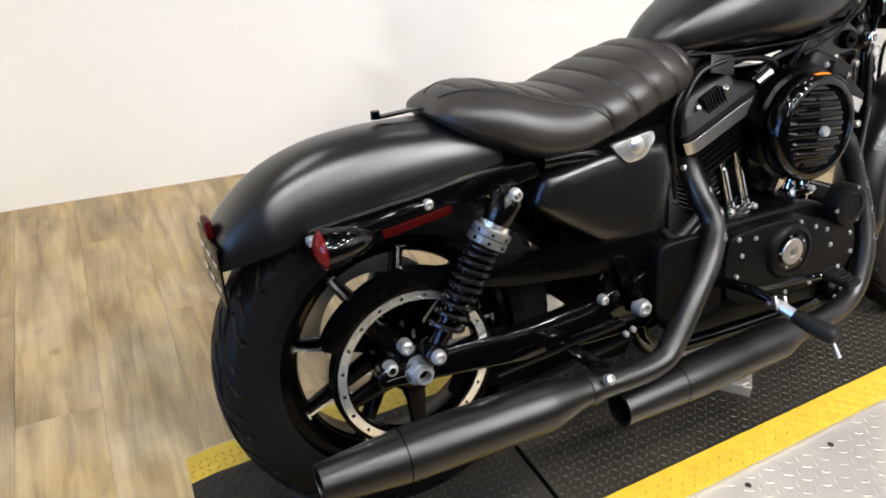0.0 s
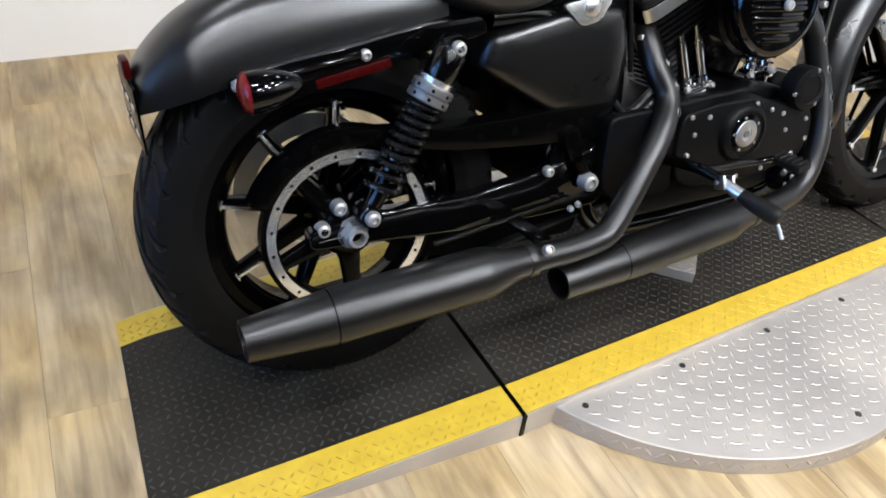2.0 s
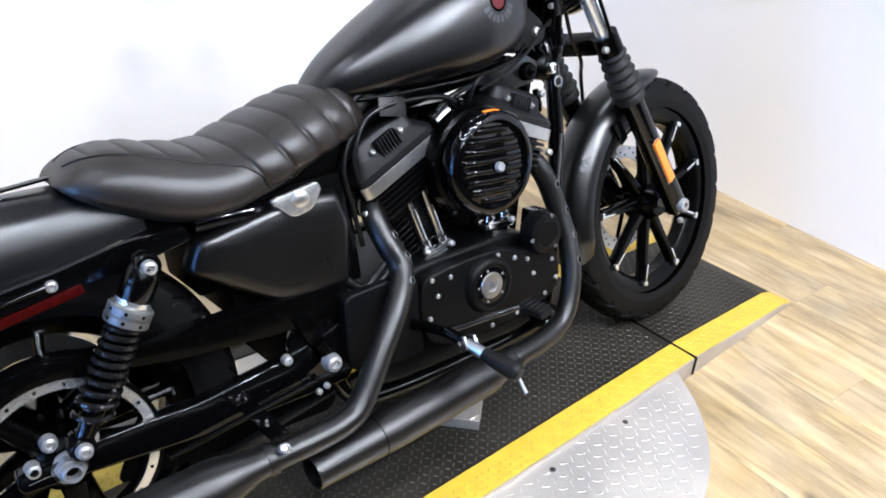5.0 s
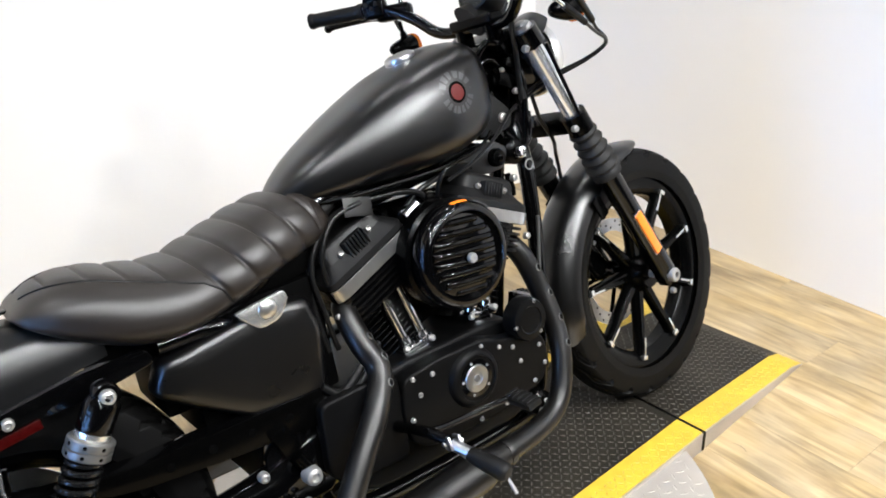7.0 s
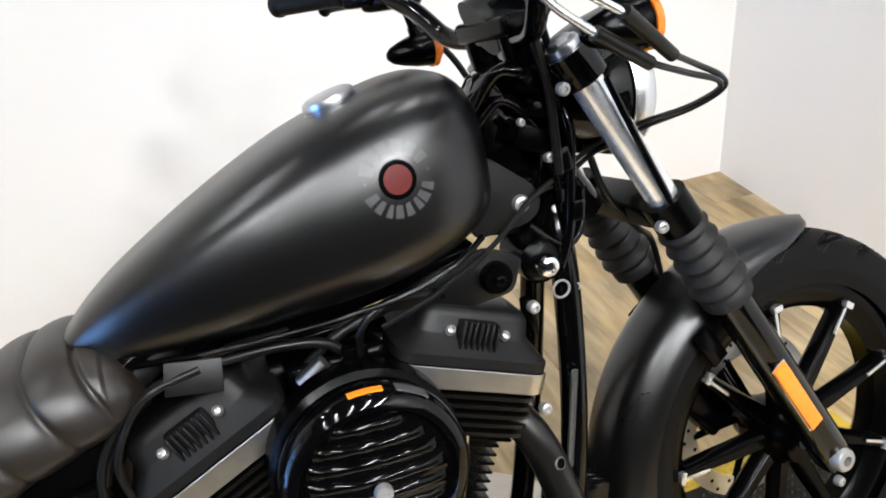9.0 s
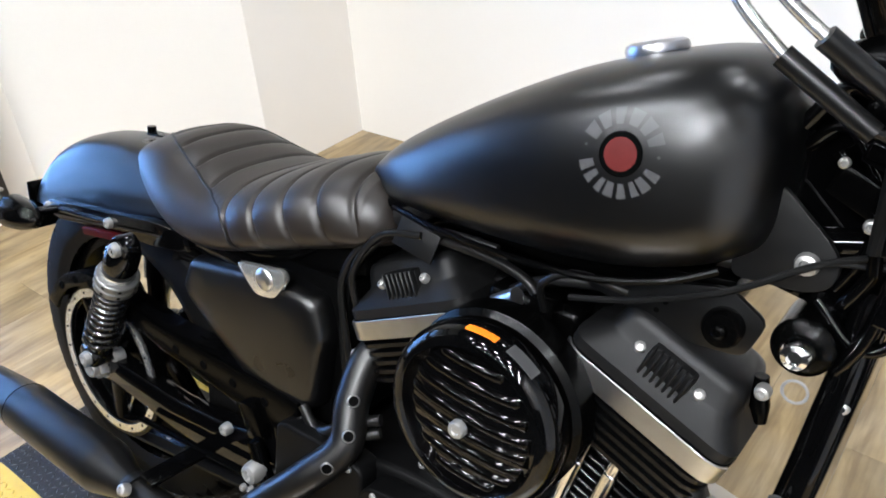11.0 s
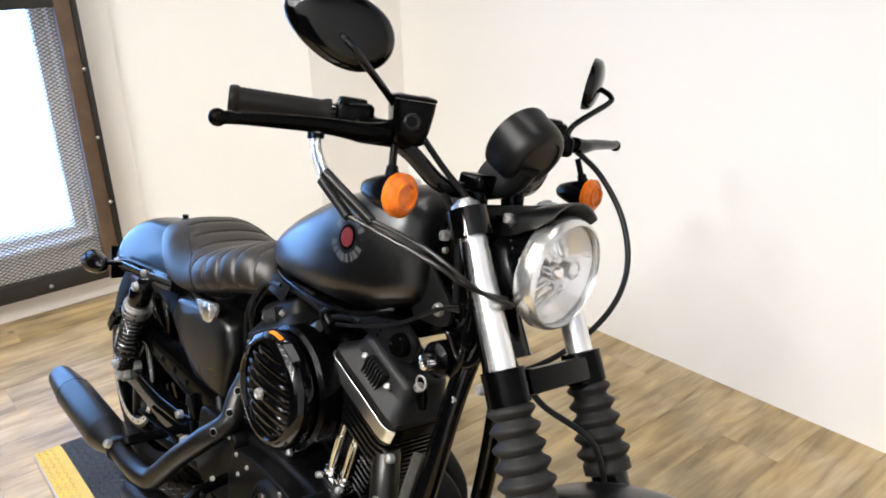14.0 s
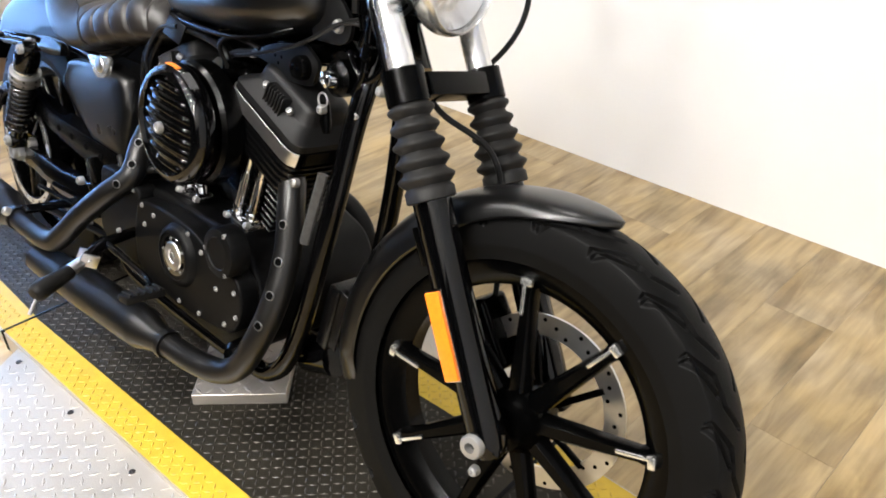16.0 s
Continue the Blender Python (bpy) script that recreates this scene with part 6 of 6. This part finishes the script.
# speedometer on its bracket
gc = Vector((1.160, 0.0, 1.100))
gax = Vector((-0.86, 0, 0.50)).normalized()
speedo = part("speedometer", lathe([(0.0, -0.052), (0.034, -0.052), (0.036, -0.0545), (0.041, -0.0545), (0.046, -0.052), (0.0505, -0.046), (0.0535, -0.036), (0.0545, -0.022), (0.0545, -0.004), (0.0555, 0.0), (0.0555, 0.006), (0.052, 0.009), (0.050, 0.005), (0.0, 0.004)], gc, gax, 56), M_shell, bike, "round black speedometer on a bracket", STEER)
part("dial", lathe([(0.0, 0.0052), (0.0495, 0.0052), (0.0495, 0.0048)], gc, gax, 40), M_gloss, speedo, "dark glossy dial", STEER)
u = Vector((0, 1, 0))
v = gax.cross(u)
for k in range(17):
    a = radians(-220 + 260 / 16 * k)
    q = gc + gax * 0.0054 + (u * math.cos(a) - v * math.sin(a)) * 0.041
    part("dial_mark", box(q, (0.0016, 0.0016, 0.0006), gax.to_track_quat("Z", "Y").to_matrix().to_4x4(), 0), M_grey, speedo, xf=STEER)
part("speedometer_bracket", tube([(1.112, 0, 1.034), (1.140, 0, 1.040), (1.166, 0, 1.048), (1.184, 0, 1.072)], [0.044, 0.043, 0.042, 0.046], 20, 6, flat=0.5), M_shell, bike, xf=STEER)
part("bar_clamp", box((1.133, 0, 1.030), (0.046, 0.130, 0.026), bevel=0.008, segments=3), M_black, bike, xf=STEER)

# headlamp with chrome ring, clear lens and visor
hc = Vector((1.262, -0.008, 0.926))
hax = Vector((1, 0, -0.06)).normalized()
lampb = part("headlamp", lathe([(0.0, -0.110), (0.02, -0.108), (0.05, -0.092), (0.070, -0.060), (0.077, -0.025), (0.0785, 0.0), (0.0785, 0.012), (0.070, 0.012), (0.0, -0.030)], hc, hax, 48), M_gloss, bike, "round chrome-ringed headlamp with clear lens", STEER)
part("chrome_ring", lathe([(0.0745, 0.004), (0.0820, 0.000), (0.0850, 0.010), (0.0840, 0.024), (0.0800, 0.032), (0.0760, 0.034), (0.0742, 0.029), (0.0742, 0.022)], hc, hax, 56), M_machined, lampb, "chrome ring", STEER)
part("reflector_bowl", lathe([(0.0, -0.016), (0.012, -0.015), (0.030, -0.010), (0.050, 0.002), (0.064, 0.012), (0.0735, 0.021)], hc, hax, 40), M_bowl, lampb, "faceted bright reflector", STEER, sharp=5)
# fluted fans above and below the bulb, and two round side cups
for up in (1, -1):
    for k in range(7):
        a = radians(90 * up + (k - 3) * 15.5)
        wv = Vector((0, math.cos(a), math.sin(a)))
        part("reflector_facet", box(hc + wv * 0.043 + hax * (0.0015 + 0.002 * (k % 2)), (0.007, 0.044, 0.0105), Matrix.Rotation(a, 4, "X") @ Matrix.Rotation(radians(24 + 9 * (k % 2)), 4, "Z"), 0.002, 1), M_bowl, lampb, xf=STEER)
for sy in (-0.047, 0.047):
    part("side_cup", lathe([(0.0, 0.002), (0.006, 0.003), (0.0115, 0.008), (0.0135, 0.013), (0.0150, 0.012), (0.0150, -0.006)], hc + Vector((0, sy, 0)) - hax * 0.001, hax, 24), M_chrome, lampb, xf=STEER)
part("bulb_shield", lathe([(0, 0.020), (0.008, 0.019), (0.013, 0.012), (0.013, -0.012)], hc, hax, 24), M_chrome, lampb, xf=STEER)
gl = part("lens", lathe([(0.0, 0.037), (0.03, 0.0355), (0.055, 0.0325), (0.0738, 0.0270), (0.0738, 0.0250), (0.055, 0.0305), (0.03, 0.0335), (0.0, 0.035)], hc, hax, 48), M_glass, lampb, "clear glass lens", STEER)
gl.visible_shadow = False
rings = []
for k in range(15):
    t = k / 14
    x = -0.100 + 0.128 * t
    R = 0.055 + 0.026 * math.sin(min(1, t * 1.25) * math.pi / 2) + 0.003 * t * t
    ring = []
    half = radians(36 + 26 * math.sin(t * math.pi * 0.9))
    for o in (0.0, -0.003):
        seg = [(90 + math.degrees(half) * (-1 + 2 * j / 20)) for j in range(21)]
        seg = seg if o == 0 else seg[::-1]
        for a in seg:
            ring.append(hc + Vector((x, (R + o) * math.cos(radians(a)), 0.020 + (R + o) * math.sin(radians(a)) - 0.026 * (1 - t))))
    rings.append(ring)
part("headlamp_visor", loft(rings), M_denim, bike, "satin black headlamp visor", STEER, sharp=60)
bolt((1.205, -0.05, 0.990), 0.008, axis=(0, -0.3, 1), xf=STEER)

# cables: throttle, clutch, brake line
for top, start, end, run in (((1.055, -0.258, 1.094), (1.105, -0.262, 1.040), (1.164, -0.262, 1.006), [(1.225, -0.245, 0.981), (1.278, -0.220, 0.962), (1.292, -0.198, 0.946), (1.286, -0.150, 0.925), (1.268, -0.085, 0.905), (1.222, -0.052, 0.885), (1.170, -0.055, 0.862)]),
                             ((1.082, -0.268, 1.098), (1.129, -0.272, 1.053), (1.197, -0.249, 1.007), [(1.245, -0.232, 0.985), (1.288, -0.212, 0.964), (1.304, -0.193, 0.946), (1.297, -0.145, 0.922), (1.276, -0.080, 0.898), (1.224, -0.045, 0.874), (1.170, -0.050, 0.850)])):
    top, start, end = Vector(top) + Vector((0.004, -0.022, -0.010)), Vector(start) + Vector((0.002, -0.026, -0.013)), Vector(end) + Vector((-0.004, -0.020, -0.014))
    run = [(x, y, z - 0.012) for x, y, z in run]
    cable = part("throttle_cable", tube([top, top + Vector((0.003, 0, -0.014)), top.lerp(start, 0.45) + Vector((-0.004, 0, -0.006)), start], 0.0042, 10), M_machined, bike, "bright bent throttle cable elbow")
    part("cable_fitting", lathe([(0.0, 0.0), (0.008, 0.0), (0.0085, 0.004), (0.0085, 0.020), (0.006, 0.026), (0.0, 0.026)], top + Vector((-0.002, 0.002, -0.006)), (-0.15, 0.1, 1), 16), M_black, cable)
    part("cable_sleeve", tube([start.lerp(end, -0.08), end], [0.0075, 0.0068], 12, 1), M_cable, cable)
    part("cable_sheath", tube([start.lerp(end, 0.95)] + run + [(1.12, -0.068, 0.832), (1.05, -0.085, 0.790), (0.97, -0.10, 0.760), (0.90, -0.105, 0.742)], 0.0034, 8), M_cable, cable, "black cable sheath")
part("clutch_cable", tube([(1.105, 0.235, 1.095), (1.150, 0.268, 1.055), (1.206, 0.276, 0.985), (1.236, 0.268, 0.90), (1.228, 0.236, 0.82), (1.19, 0.165, 0.745), (1.14, 0.08, 0.70)], 0.0052, 10), M_cable, bike, "black clutch cable", STEER)
part("brake_line", tube([(1.10, -0.165, 1.105), (1.125, -0.120, 1.050), (1.165, -0.070, 0.985), (1.20, -0.050, 0.90), (1.235, -0.035, 0.80), (1.29, -0.015, 0.735), (1.36, 0.045, 0.68), (1.39, 0.068, 0.56), (1.40, 0.070, 0.43)], 0.0048, 10), M_cable, bike, "black brake line", STEER)
part("wiring_tube", tube([(1.06, -0.205, 1.095), (1.10, -0.150, 1.060), (1.125, -0.105, 1.010), (1.145, -0.085, 0.95), (1.15, -0.07, 0.85)], 0.006, 8), M_cable, bike, xf=STEER)
part("stem_wire", tube([(1.195, -0.128, 0.955), (1.225, -0.128, 0.88), (1.262, -0.124, 0.80), (1.275, -0.122, 0.765)], 0.0045, 8), M_gloss, bike, xf=STEER)

# steering neck with its gusset, wiring and connectors, dark behind the fork
part("neck_gusset", prism(rounded([(1.045, 0.790), (1.185, 0.760), (1.205, 0.800), (1.150, 0.985), (1.095, 0.985), (1.05, 0.90)], 0.02, 4), -0.028, 0.028, 0.006), M_gloss, bike, "gloss black frame gusset at the steering neck")
for pts, r in (([(1.075, -0.030, 0.945), (1.110, -0.045, 0.985), (1.150, -0.055, 0.960), (1.168, -0.048, 0.900), (1.160, -0.036, 0.830), (1.140, -0.030, 0.785)], 0.0085),
               ([(1.080, -0.025, 0.925), (1.112, -0.040, 0.950), (1.146, -0.048, 0.905), (1.150, -0.036, 0.850), (1.130, -0.030, 0.800)], 0.0070),
               ([(1.180, -0.040, 0.960), (1.185, -0.055, 0.905), (1.178, -0.058, 0.840), (1.168, -0.055, 0.770), (1.150, -0.055, 0.730)], 0.0075),
               ([(1.085, 0.035, 0.945), (1.125, 0.055, 0.975), (1.160, 0.055, 0.930), (1.160, 0.050, 0.850), (1.135, 0.050, 0.780)], 0.0085),
               ([(1.120, -0.045, 0.790), (1.160, -0.050, 0.755), (1.190, -0.045, 0.770), (1.205, -0.035, 0.820)], 0.0060)):
    part("wiring", tube(pts, r, 10), M_gloss, bike)
for c, size, tilt in (((1.145, -0.066, 0.935), (0.028, 0.014, 0.020), 20), ((1.168, -0.064, 0.868), (0.020, 0.014, 0.030), -12), ((1.180, -0.060, 0.800), (0.018, 0.016, 0.026), 8)):
    part("connector", box(c, size, Matrix.Rotation(radians(tilt), 4, "Y"), 0.003), M_gloss, bike)
# hoses and leads under the tank
for pts, r, lab in (([(0.572, -0.09, 0.50), (0.565, -0.09, 0.60), (0.585, -0.085, 0.68), (0.65, -0.085, 0.742), (0.75, -0.085, 0.750), (0.83, -0.085, 0.738), (0.86, -0.085, 0.71)], 0.0062, "black hose over the rear cylinder"),
                    ([(0.590, -0.095, 0.50), (0.578, -0.10, 0.58), (0.572, -0.10, 0.66), (0.61, -0.095, 0.72), (0.70, -0.09, 0.760), (0.80, -0.09, 0.764)], 0.005, ""),
                    ([(0.87, -0.10, 0.715), (0.875, -0.12, 0.755), (0.91, -0.115, 0.775), (0.96, -0.10, 0.765)], 0.0042, ""),
                    ([(0.80, -0.07, 0.70), (0.85, -0.075, 0.735), (0.93, -0.07, 0.752), (1.03, -0.06, 0.765)], 0.0065, ""),
                    ([(0.52, -0.13, 0.44), (0.545, -0.135, 0.41), (0.62, -0.14, 0.455), (0.66, -0.12, 0.47)], 0.008, ""),
                    ([(0.525, -0.13, 0.46), (0.56, -0.135, 0.435), (0.62, -0.135, 0.475), (0.66, -0.12, 0.49)], 0.008, ""),
                    ([(0.60, -0.10, 0.62), (0.595, -0.105, 0.68), (0.635, -0.10, 0.738), (0.70, -0.10, 0.755)], 0.0045, "")):
    part("hose", tube(pts, r, 10), M_cable, bike, lab)
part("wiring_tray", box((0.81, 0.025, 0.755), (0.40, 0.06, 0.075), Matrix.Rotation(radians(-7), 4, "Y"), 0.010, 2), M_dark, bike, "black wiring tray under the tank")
part("electrical_panel", box((0.692, -0.100, 0.748), (0.060, 0.003, 0.036), pose(0, 0, 0, -15, 12, 0), 0.001), M_shell, bike, "black plastic connector cover")
part("throttle_body", join(box((0.845, -0.02, 0.665), (0.12, 0.13, 0.10), bevel=0.012, segments=3), tube([(0.77, -0.02, 0.69), (0.92, -0.02, 0.69)], 0.03, 18, 1)), M_black, bike, "black throttle body between the cylinders")
part("ignition_coil", box((0.99, 0.0, 0.765), (0.12, 0.09, 0.03), Matrix.Rotation(radians(-6), 4, "Y"), 0.006), M_black, bike)
part("wiring_loom", tube([(0.50, -0.05, 0.66), (0.56, -0.06, 0.715), (0.64, -0.06, 0.755), (0.70, -0.05, 0.79)], 0.016, 12), M_rubber, bike)
part("fuel_rail", tube([(0.80, -0.085, 0.695), (0.83, -0.09, 0.715)], 0.011, 12, 1), M_alu, bike)
part("injector", box((0.865, -0.085, 0.712), (0.03, 0.03, 0.03), bevel=0.004), M_black, bike)


# ---- floor planks ----
PW, PL = 0.182, 1.22
plank_meshes = {}
for i in range(24):
    x0 = -1.62 + i * PW
    shift = (0.37 * i * PL) % PL
    y = -2.2 - shift
    while y < 1.60:
        a, b = max(y, -1.45), min(y + PL, 1.60)
        if b - a > 0.02:
            key = round(b - a, 3)
            if key not in plank_meshes:
                bm = box((0, 0, 0), (PW - 0.0007, b - a - 0.0007, 0.012), bevel=0.0)
                ob = link("plank", bm, M_plank, floor, sharp=20)
                plank_meshes[key] = ob
            else:
                ob = again(plank_meshes[key], Matrix(), floor)
            ob.matrix_basis = Matrix.Translation((x0 + PW / 2, (a + b) / 2, -0.006))
        y += PL


# small curled scuffs on the floor beside the turntable
for sx, sy, sa, sr in ((1.262, -0.64, -60, 0.022), (1.18, -0.72, -60, 0.024), (1.515, -0.345, -50, 0.03)):
    pts = [(sx + sr * math.cos(radians(sa + k * 12)), sy + sr * math.sin(radians(sa + k * 12)), 0.0004) for k in range(9)]
    part("scuff", tube(pts, [0.0004, 0.0016, 0.0022, 0.0012, 0.0004], 6, 2, flat=0.3), M_subfloor, floor)
